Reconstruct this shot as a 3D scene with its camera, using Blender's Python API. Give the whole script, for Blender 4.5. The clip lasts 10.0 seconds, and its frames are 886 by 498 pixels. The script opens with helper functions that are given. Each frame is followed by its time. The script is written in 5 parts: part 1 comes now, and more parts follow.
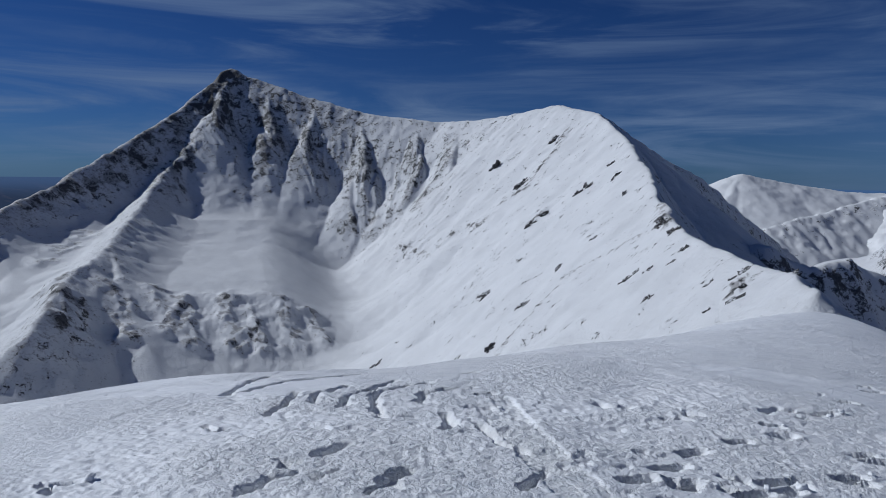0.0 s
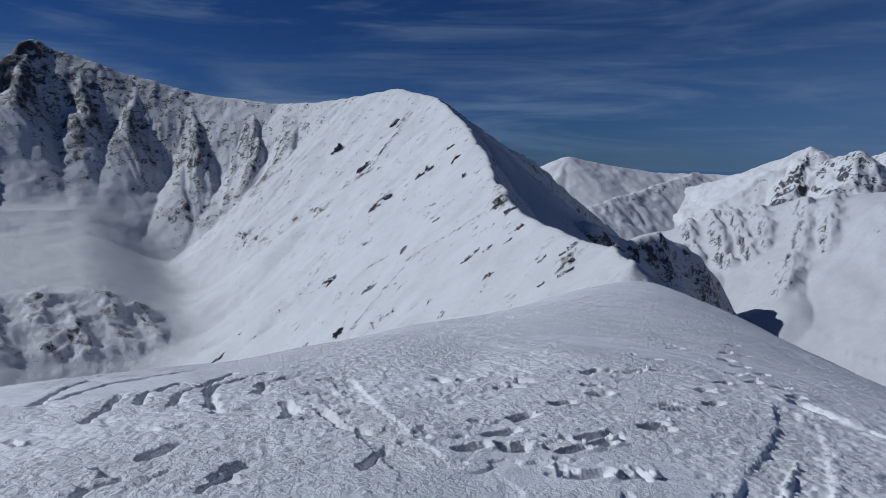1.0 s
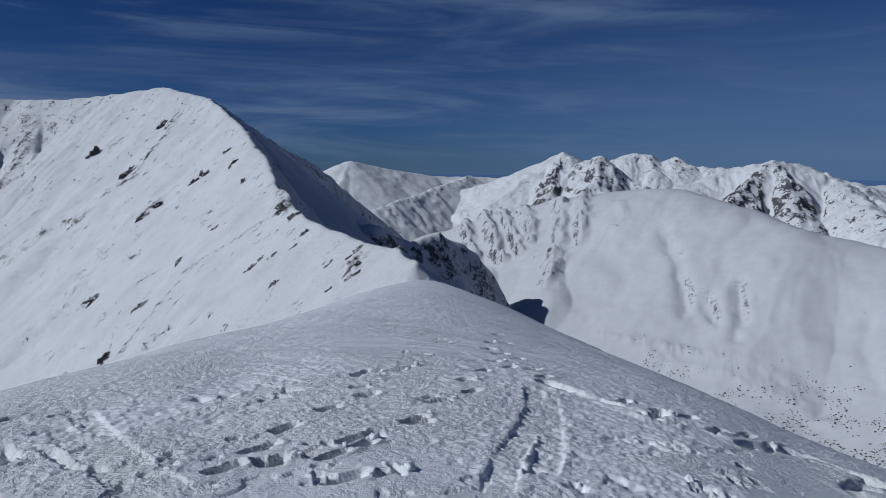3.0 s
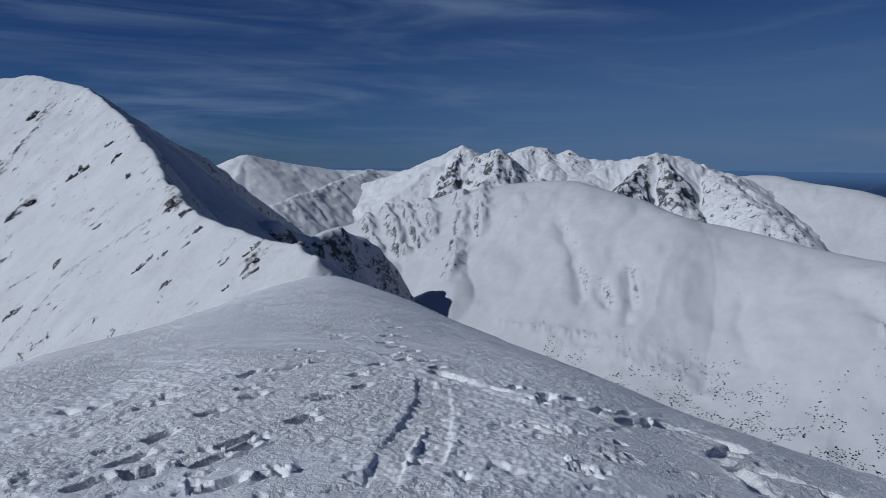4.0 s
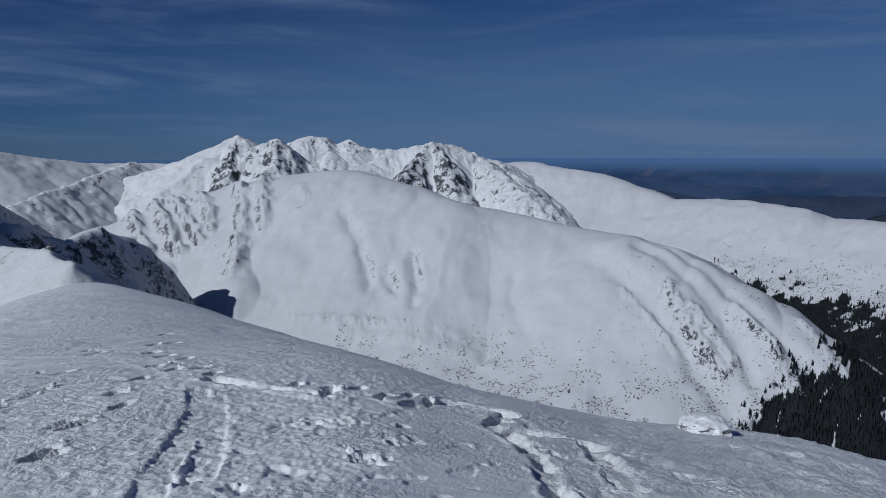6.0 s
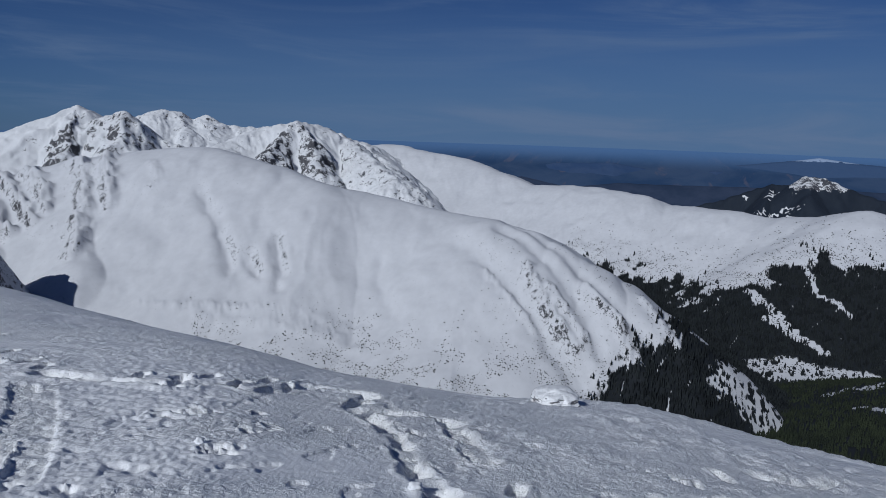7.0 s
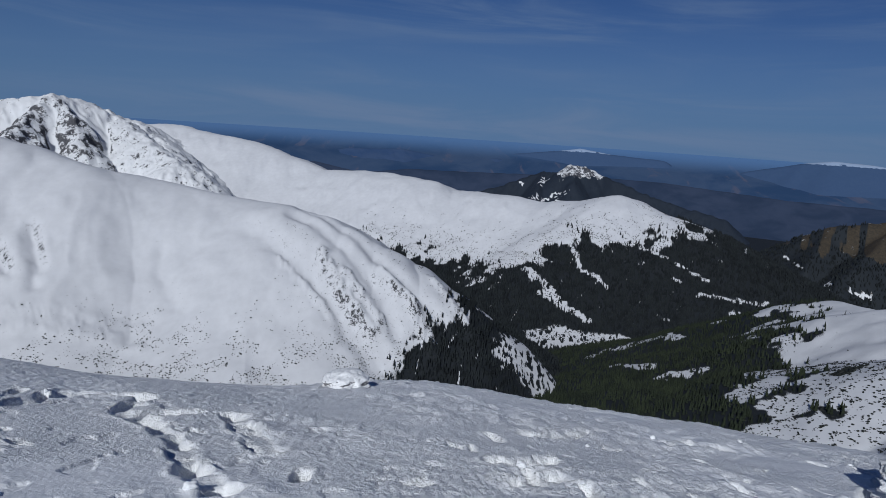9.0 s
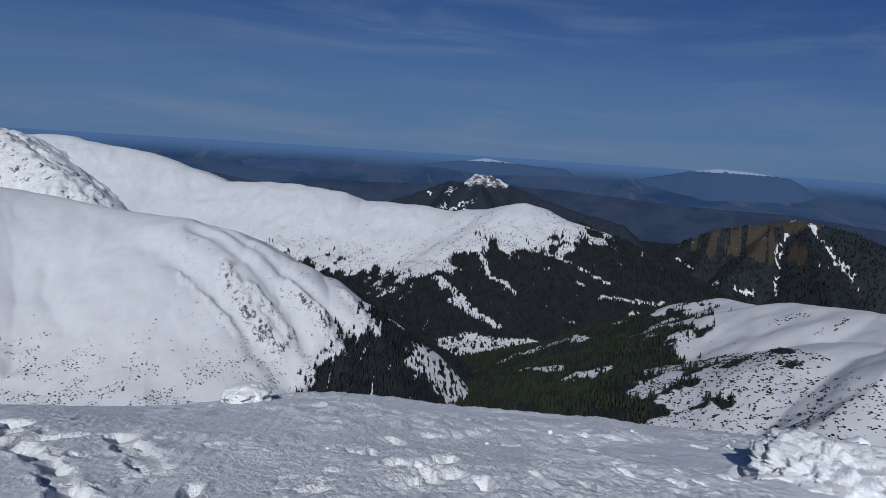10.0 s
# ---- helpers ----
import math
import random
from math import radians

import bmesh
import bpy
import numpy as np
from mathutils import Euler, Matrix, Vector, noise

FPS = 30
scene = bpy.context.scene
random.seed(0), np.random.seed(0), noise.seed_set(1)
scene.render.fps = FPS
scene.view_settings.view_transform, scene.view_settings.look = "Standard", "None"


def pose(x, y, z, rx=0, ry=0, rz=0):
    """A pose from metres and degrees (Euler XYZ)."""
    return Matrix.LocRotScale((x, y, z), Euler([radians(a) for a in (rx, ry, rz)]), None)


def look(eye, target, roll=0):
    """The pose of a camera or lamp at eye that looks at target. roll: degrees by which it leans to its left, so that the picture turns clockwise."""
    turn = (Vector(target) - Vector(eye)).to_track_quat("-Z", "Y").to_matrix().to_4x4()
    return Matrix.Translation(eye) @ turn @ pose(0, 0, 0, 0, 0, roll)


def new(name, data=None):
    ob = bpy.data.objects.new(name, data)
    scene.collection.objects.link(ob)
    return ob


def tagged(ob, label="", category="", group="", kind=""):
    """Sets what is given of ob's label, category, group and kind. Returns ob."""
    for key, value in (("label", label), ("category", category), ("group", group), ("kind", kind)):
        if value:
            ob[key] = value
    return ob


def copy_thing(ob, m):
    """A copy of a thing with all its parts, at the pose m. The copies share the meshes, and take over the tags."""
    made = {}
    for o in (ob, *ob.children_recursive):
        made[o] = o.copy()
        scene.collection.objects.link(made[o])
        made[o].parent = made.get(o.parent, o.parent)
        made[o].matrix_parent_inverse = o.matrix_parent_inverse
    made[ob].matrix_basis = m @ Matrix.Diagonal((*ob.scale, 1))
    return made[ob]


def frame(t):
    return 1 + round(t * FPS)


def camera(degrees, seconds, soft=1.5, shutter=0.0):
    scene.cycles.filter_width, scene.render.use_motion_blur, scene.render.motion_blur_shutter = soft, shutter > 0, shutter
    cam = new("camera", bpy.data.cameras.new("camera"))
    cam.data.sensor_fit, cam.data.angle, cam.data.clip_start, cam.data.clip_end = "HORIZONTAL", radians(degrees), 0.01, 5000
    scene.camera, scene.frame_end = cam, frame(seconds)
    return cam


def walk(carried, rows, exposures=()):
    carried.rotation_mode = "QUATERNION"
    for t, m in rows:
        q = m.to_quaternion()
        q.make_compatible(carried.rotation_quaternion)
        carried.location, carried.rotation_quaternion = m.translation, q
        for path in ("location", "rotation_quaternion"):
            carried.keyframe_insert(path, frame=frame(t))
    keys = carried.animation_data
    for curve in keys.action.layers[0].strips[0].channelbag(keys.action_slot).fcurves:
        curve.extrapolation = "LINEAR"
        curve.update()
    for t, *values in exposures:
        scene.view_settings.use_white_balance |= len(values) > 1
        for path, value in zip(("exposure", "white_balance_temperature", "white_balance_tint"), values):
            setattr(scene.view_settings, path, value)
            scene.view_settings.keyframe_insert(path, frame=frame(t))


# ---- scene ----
cam = camera(69.18, 10.0, soft=0.9)
PATH = [
    (0, 0.000, -0.000, 1.599, 83.27, -0.91, 0.00),
    (0.5, 0.031, -0.007, 1.591, 82.52, -1.32, -8.28),
    (1, 0.093, -0.033, 1.597, 82.01, -0.69, -13.86),
    (1.5, 0.170, -0.045, 1.594, 82.05, -0.84, -19.42),
    (2, 0.241, -0.068, 1.600, 82.14, -0.60, -24.13),
    (3.5, 0.453, -0.143, 1.590, 82.52, -0.54, -37.43),
    (4, 0.538, -0.195, 1.591, 82.09, -0.36, -41.64),
    (4.5, 0.618, -0.216, 1.584, 81.89, -0.58, -44.02),
    (5, 0.684, -0.234, 1.581, 80.93, -0.75, -47.71),
    (5.5, 0.700, -0.223, 1.589, 81.37, 0.21, -54.33),
    (7, 0.785, -0.286, 1.564, 79.83, -1.82, -72.46),
    (7.5, 0.781, -0.337, 1.571, 79.70, -2.27, -77.92),
    (8, 0.787, -0.338, 1.567, 79.55, -2.94, -81.31),
    (8.5, 0.786, -0.373, 1.571, 79.53, -3.60, -86.01),
    (9, 0.745, -0.427, 1.581, 79.39, -3.72, -90.58),
    (9.5, 0.657, -0.509, 1.626, 79.99, -3.88, -95.07),
    (10, 0.658, -0.587, 1.543, 80.79, -3.62, -98.75),
]
EXPOSURES = [(0.0, -0.70, 5660, 9), (1.5, -0.86, 5660, 9), (5.0, -0.88, 5680, 9), (7.5, -0.74, 5760, 9), (9.0, -0.60, 5860, 9), (10.0, -0.56, 5880, 9)]
walk(cam, [(t, pose(x, y, z, rx, ry, rz)) for t, x, y, z, rx, ry, rz in PATH], EXPOSURES)

# ---- light ----
SUN_AZ, SUN_EL = 72.0, 35.0          # degrees to the left of +y, degrees above the horizon
world = bpy.data.worlds.new("sky")
scene.world = world
world.use_nodes = True


def nodes_of(tree):
    tree.nodes.clear()
    def node(kind, **settings):
        n = tree.nodes.new(kind)
        for key, value in settings.items():
            if key == "inputs":
                for k, v in value.items():
                    n.inputs[k].default_value = v
            else:
                setattr(n, key, value)
        return n
    return node, tree.links.new


def build_sky():
    node, link = nodes_of(world.node_tree)
    sky = node("ShaderNodeTexSky", sky_type="NISHITA", sun_disc=False, sun_elevation=radians(SUN_EL), sun_rotation=radians(-SUN_AZ),
               altitude=2000.0, air_density=1.0, dust_density=0.3, ozone_density=2.0)
    coord = node("ShaderNodeTexCoord")
    # cirrus: noise on a flat layer high above, drawn out along the wind
    sep = node("ShaderNodeSeparateXYZ")
    link(coord.outputs["Generated"], sep.inputs[0])
    wind = node("ShaderNodeMapping", inputs={"Rotation": (radians(2), radians(-3), 0), "Scale": (1.0, 1.0, 9.0)})
    link(coord.outputs["Generated"], wind.inputs["Vector"])
    streak = node("ShaderNodeTexNoise", inputs={"Scale": 2.3, "Detail": 9.0, "Roughness": 0.58, "Distortion": 0.9})
    link(wind.outputs[0], streak.inputs["Vector"])
    veil = node("ShaderNodeTexNoise", inputs={"Scale": 1.6, "Detail": 3.0, "Roughness": 0.5, "Distortion": 0.4})
    link(wind.outputs[0], veil.inputs["Vector"])
    s1 = node("ShaderNodeMapRange", interpolation_type="SMOOTHSTEP", inputs={"From Min": 0.38, "From Max": 0.70})
    link(streak.outputs["Fac"], s1.inputs["Value"])
    s2 = node("ShaderNodeMapRange", interpolation_type="SMOOTHSTEP", inputs={"From Min": 0.3, "From Max": 0.7, "To Min": 0.15, "To Max": 1.0})
    link(veil.outputs["Fac"], s2.inputs["Value"])
    amount = node("ShaderNodeMath", operation="MULTIPLY")
    link(s1.outputs[0], amount.inputs[0]); link(s2.outputs[0], amount.inputs[1])
    thin = node("ShaderNodeMath", operation="MULTIPLY", inputs={1: CIRRUS})
    link(amount.outputs[0], thin.inputs[0])
    # the cirrus thins out overhead, where the sky is deep blue
    clear = node("ShaderNodeMapRange", interpolation_type="SMOOTHSTEP", inputs={"From Min": 0.4, "From Max": 0.75, "To Min": 1.0, "To Max": 0.15})
    link(sep.outputs["Z"], clear.inputs["Value"])
    banks = node("ShaderNodeMath", operation="MULTIPLY")
    link(thin.outputs[0], banks.inputs[0]); link(clear.outputs[0], banks.inputs[1])
    tint = node("ShaderNodeMix", data_type="RGBA", blend_type="MULTIPLY", inputs={"Factor": 1.0})
    link(sky.outputs[0], tint.inputs["A"])
    tint.inputs["B"].default_value = SKY_TINT
    # haze towards the horizon, thicker over the eastern plain
    hz = node("ShaderNodeMapRange", interpolation_type="SMOOTHSTEP", inputs={"From Min": -0.06, "From Max": 0.31, "To Min": HAZE, "To Max": 0.0})
    link(sep.outputs["Z"], hz.inputs["Value"])
    east = node("ShaderNodeMapRange", interpolation_type="SMOOTHSTEP", inputs={"From Min": 0.35, "From Max": 0.95, "To Min": VEIL, "To Max": 1.05})
    link(sep.outputs["X"], east.inputs["Value"])
    whole = node("ShaderNodeMath", operation="MULTIPLY", use_clamp=True)
    link(hz.outputs[0], whole.inputs[0]); link(east.outputs[0], whole.inputs[1])
    mix = node("ShaderNodeMix", data_type="RGBA")
    link(whole.outputs[0], mix.inputs["Factor"])
    link(tint.outputs["Result"], mix.inputs["A"])
    mix.inputs["B"].default_value = HAZE_COLOUR
    mix2 = node("ShaderNodeMix", data_type="RGBA")
    link(banks.outputs[0], mix2.inputs["Factor"])
    link(mix.outputs["Result"], mix2.inputs["A"])
    mix2.inputs["B"].default_value = CLOUD_COLOUR
    back = node("ShaderNodeBackground", inputs={"Strength": 0.043})
    link(mix2.outputs["Result"], back.inputs["Color"])
    out = node("ShaderNodeOutputWorld")
    link(back.outputs[0], out.inputs[0])


CIRRUS = 0.85
SKY_TINT = (0.27, 0.50, 0.98, 1)
CLOUD_COLOUR = (4.7, 6.5, 9.9, 1)
HAZE, VEIL = 0.95, 0.12
HAZE_COLOUR = (3.4, 5.7, 9.6, 1)
build_sky()

sun = new("sun", bpy.data.lights.new("sun", "SUN"))
sun.data.energy, sun.data.angle, sun.data.color = 5.0, radians(0.55), (1.0, 0.965, 0.90)
sun_from = Vector((-math.sin(radians(SUN_AZ)) * math.cos(radians(SUN_EL)), math.cos(radians(SUN_AZ)) * math.cos(radians(SUN_EL)), math.sin(radians(SUN_EL))))
sun.matrix_world = look(sun_from * 300, (0, 0, 0))

# ---- materials ----


def material(name):
    m = bpy.data.materials.new(name)
    m.use_nodes = True
    node, link = nodes_of(m.node_tree)
    out = node("ShaderNodeOutputMaterial")
    shader = node("ShaderNodeBsdfPrincipled")
    link(shader.outputs[0], out.inputs[0])
    return m, node, link, shader


def ramp(node, link, source, lo, hi, a=0.0, b=1.0):
    n = node("ShaderNodeMapRange", interpolation_type="SMOOTHSTEP", inputs={"From Min": lo, "From Max": hi, "To Min": a, "To Max": b})
    link(source, n.inputs["Value"])
    return n.outputs[0]


def blend(node, link, factor, a, b):
    n = node("ShaderNodeMix", data_type="RGBA")
    for value, socket in ((factor, n.inputs["Factor"]), (a, n.inputs["A"]), (b, n.inputs["B"])):
        if isinstance(value, (tuple, float, int)):
            socket.default_value = value
        else:
            link(value, socket)
    return n.outputs["Result"]


def noise_at(node, link, scale, detail=6.0, rough=0.55, distort=0.0, stretch=None):
    coord = node("ShaderNodeTexCoord")
    n = node("ShaderNodeTexNoise", inputs={"Scale": scale, "Detail": detail, "Roughness": rough, "Distortion": distort})
    if stretch:
        m = node("ShaderNodeMapping", inputs={"Scale": stretch})
        link(coord.outputs["Object"], m.inputs["Vector"])
        link(m.outputs[0], n.inputs["Vector"])
    else:
        link(coord.outputs["Object"], n.inputs["Vector"])
    return n.outputs["Fac"]


def maths(node, link, operation, a, b):
    n = node("ShaderNodeMath", operation=operation)
    for i, value in enumerate((a, b)):
        if isinstance(value, (float, int)):
            n.inputs[i].default_value = value
        else:
            link(value, n.inputs[i])
    return n.outputs[0]


def mountain_material(name, grain, low, high, rock_dark, rock_light, snow=(0.66, 0.67, 0.69, 1), bump=1.0, patchy=0.5, wood_colour=(0.012, 0.015, 0.019, 1), dust=0.0):
    """Snow over rock: bare rock where the ground is steep, where the crest is rocky, and in patches. grain: metres of one patch."""
    m, node, link, shader = material(name)
    rocky = node("ShaderNodeAttribute", attribute_name="rock").outputs["Fac"]
    geo = node("ShaderNodeNewGeometry")
    sep = node("ShaderNodeSeparateXYZ")
    link(geo.outputs["Normal"], sep.inputs[0])
    steep = maths(node, link, "SUBTRACT", 1.0, sep.outputs["Z"])
    patch = noise_at(node, link, 1.0 / grain, 10.0, 0.74, 0.6)
    fine = noise_at(node, link, 5.0 / grain, 6.0, 0.7)
    patch = maths(node, link, "MULTIPLY", maths(node, link, "SUBTRACT", patch, 0.5), patchy * 2)
    fine_p = maths(node, link, "MULTIPLY", maths(node, link, "SUBTRACT", fine, 0.5), patchy)
    total = maths(node, link, "ADD", maths(node, link, "ADD", patch, fine_p), maths(node, link, "ADD", rocky, steep))
    mask = ramp(node, link, total, low, high)
    rock = blend(node, link, ramp(node, link, fine, 0.3, 0.7), rock_dark, rock_light)
    tone = noise_at(node, link, 0.4 / grain, 5.0, 0.6)
    soft = blend(node, link, ramp(node, link, tone, 0.3, 0.7), snow, tuple(c * 0.93 for c in snow[:3]) + (1,))
    if dust:
        # thin snow with stones showing through, round the bare rock
        speck = noise_at(node, link, 3.4 / grain, 6.0, 0.8)
        thin = maths(node, link, "ADD", maths(node, link, "MULTIPLY", rocky, 1.5), maths(node, link, "MULTIPLY", maths(node, link, "SUBTRACT", speck, 0.5), 1.6))
        thin = maths(node, link, "ADD", thin, maths(node, link, "MULTIPLY", patch, 0.35))
        soft = blend(node, link, ramp(node, link, thin, 0.2, 0.5, 0.0, dust), soft, (0.2, 0.19, 0.185, 1))
    covered = blend(node, link, mask, soft, rock)
    # wooded ground: needle floor, darkened by tree shade put into its colour
    wood = node("ShaderNodeAttribute", attribute_name="wood").outputs["Fac"]
    litter_shade = maths(node, link, "ADD", wood, maths(node, link, "MULTIPLY", maths(node, link, "SUBTRACT", fine, 0.5), 0.8))
    link(blend(node, link, ramp(node, link, litter_shade, 0.25, 0.5), covered, wood_colour), shader.inputs["Base Color"])
    shader.inputs["Roughness"].default_value = 0.75
    shader.inputs["Specular IOR Level"].default_value = 0.25
    b = node("ShaderNodeBump", inputs={"Strength": 0.55 * bump, "Distance": grain * 0.12})
    relief = maths(node, link, "ADD", maths(node, link, "MULTIPLY", fine, 0.6), maths(node, link, "MULTIPLY", mask, 0.5))
    link(relief, b.inputs["Height"])
    link(b.outputs[0], shader.inputs["Normal"])
    return m


def ground_material():
    m, node, link, shader = material("wind_packed_snow")
    big = noise_at(node, link, 0.22, 6.0, 0.6)
    mid = noise_at(node, link, 3.0, 7.0, 0.65, 0.3)
    grain = noise_at(node, link, 13.0, 5.0, 0.68)
    tone = blend(node, link, ramp(node, link, big, 0.35, 0.7), (0.80, 0.81, 0.835, 1), (0.74, 0.755, 0.785, 1))
    tone = blend(node, link, ramp(node, link, mid, 0.45, 0.7, 0.0, 0.6), tone, (0.66, 0.68, 0.715, 1))
    tone = blend(node, link, ramp(node, link, grain, 0.55, 0.75, 0.0, 0.5), tone, (0.55, 0.57, 0.62, 1))
    # dug marks painted paler than the crust, for sun striking their walls
    dug_bright = node("ShaderNodeAttribute", attribute_name="dug_bright").outputs["Fac"]
    tone = blend(node, link, dug_bright, tone, (0.80, 0.81, 0.82, 1))
    link(tone, shader.inputs["Base Color"])
    link(ramp(node, link, mid, 0.3, 0.7, 0.45, 0.75), shader.inputs["Roughness"])
    shader.inputs["Specular IOR Level"].default_value = 0.3
    # crusted in patches, smooth drift between
    patch = ramp(node, link, noise_at(node, link, 0.16, 4.0, 0.6, 0.5), 0.36, 0.52, 0.2, 1.0)
    b = node("ShaderNodeBump", inputs={"Strength": 1.0, "Distance": 0.056})
    link(maths(node, link, "MULTIPLY", maths(node, link, "ADD", maths(node, link, "ADD", maths(node, link, "MULTIPLY", noise_at(node, link, 42.0, 3.0, 0.6), 0.3), maths(node, link, "MULTIPLY", noise_at(node, link, 5.0, 5.0, 0.7), 0.45)), maths(node, link, "ADD", grain, maths(node, link, "MULTIPLY", mid, 0.5))), patch), b.inputs["Height"])
    link(b.outputs[0], shader.inputs["Normal"])
    return m


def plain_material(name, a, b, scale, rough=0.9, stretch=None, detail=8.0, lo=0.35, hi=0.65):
    m, node, link, shader = material(name)
    n = noise_at(node, link, scale, detail, 0.62, 0.4, stretch)
    link(blend(node, link, ramp(node, link, n, lo, hi), a, b), shader.inputs["Base Color"])
    shader.inputs["Roughness"].default_value = rough
    shader.inputs["Specular IOR Level"].default_value = 0.15
    return m


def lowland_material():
    """Woods, fields and dry grassland of a far plain, with blue haze mixed into their colours."""
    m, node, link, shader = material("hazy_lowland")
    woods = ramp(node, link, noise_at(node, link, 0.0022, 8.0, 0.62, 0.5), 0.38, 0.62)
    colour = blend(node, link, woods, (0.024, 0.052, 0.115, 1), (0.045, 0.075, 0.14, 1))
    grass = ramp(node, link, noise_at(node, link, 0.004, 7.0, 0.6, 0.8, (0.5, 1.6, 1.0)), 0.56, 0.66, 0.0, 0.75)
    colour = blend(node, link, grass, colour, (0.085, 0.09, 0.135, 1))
    # haze put into the colour: paler blue as the plain rises to the horizon
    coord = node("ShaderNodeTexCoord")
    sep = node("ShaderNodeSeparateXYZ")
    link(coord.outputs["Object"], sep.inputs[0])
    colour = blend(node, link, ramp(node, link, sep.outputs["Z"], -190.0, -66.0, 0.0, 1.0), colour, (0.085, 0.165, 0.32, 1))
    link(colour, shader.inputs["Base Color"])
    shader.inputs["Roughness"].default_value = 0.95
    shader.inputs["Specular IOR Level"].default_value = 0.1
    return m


ROCK_D, ROCK_L = (0.03, 0.031, 0.037, 1), (0.11, 0.11, 0.115, 1)
bowl_mat = mountain_material("snow_and_rock", 12.0, 0.645, 0.72, ROCK_D, (0.13, 0.128, 0.13, 1), patchy=1.3, dust=0.65, bump=2.0)
# rocky at its left end; the further dark rock stands in for shade
knob_mat = mountain_material("shaded_snow_and_rock", 9.0, 0.66, 0.80, ROCK_D, (0.13, 0.128, 0.13, 1), patchy=1.0)
dome_mat = mountain_material("smooth_snow", 5.0, 0.53, 0.58, ROCK_D, (0.075, 0.077, 0.084, 1), snow=(0.56, 0.57, 0.60, 1), bump=0.9, patchy=0.9)
far_mat = mountain_material("far_snow_and_rock", 26.0, 0.56, 0.66, ROCK_D, (0.10, 0.10, 0.11, 1), bump=0.8, patchy=1.0)
ground_mat = ground_material()
# the wood colour carries a trace of blue haze
brown_mat = mountain_material("dry_grass_and_forest", 30.0, -0.1, 0.1, (0.028, 0.024, 0.019, 1), (0.062, 0.049, 0.033, 1), patchy=0.9, wood_colour=(0.016, 0.02, 0.025, 1))
# wood leaning further to blue, for the haze in front of this distant hill
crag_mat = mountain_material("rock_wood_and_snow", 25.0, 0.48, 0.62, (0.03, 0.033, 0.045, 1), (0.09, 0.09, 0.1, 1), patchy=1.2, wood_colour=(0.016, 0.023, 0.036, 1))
# rock and snow are both dulled to blue, haze painted into the colours
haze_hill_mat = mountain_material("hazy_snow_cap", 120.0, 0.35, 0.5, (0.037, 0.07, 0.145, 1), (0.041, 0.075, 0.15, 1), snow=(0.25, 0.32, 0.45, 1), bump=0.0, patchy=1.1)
# forest of the far hills, its blue being distance haze put into the colour
hazed_forest_mat = plain_material("far_hazed_forest", (0.022, 0.036, 0.07, 1), (0.035, 0.05, 0.09, 1), 0.006)
hazed_woods_mat = plain_material("far_hazed_woods", (0.03, 0.06, 0.135, 1), (0.042, 0.072, 0.145, 1), 0.006)
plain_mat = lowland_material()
valley_mat = plain_material("snowy_forest_floor", (0.03, 0.035, 0.03, 1), (0.5, 0.51, 0.53, 1), 0.01, lo=0.5, hi=0.72)

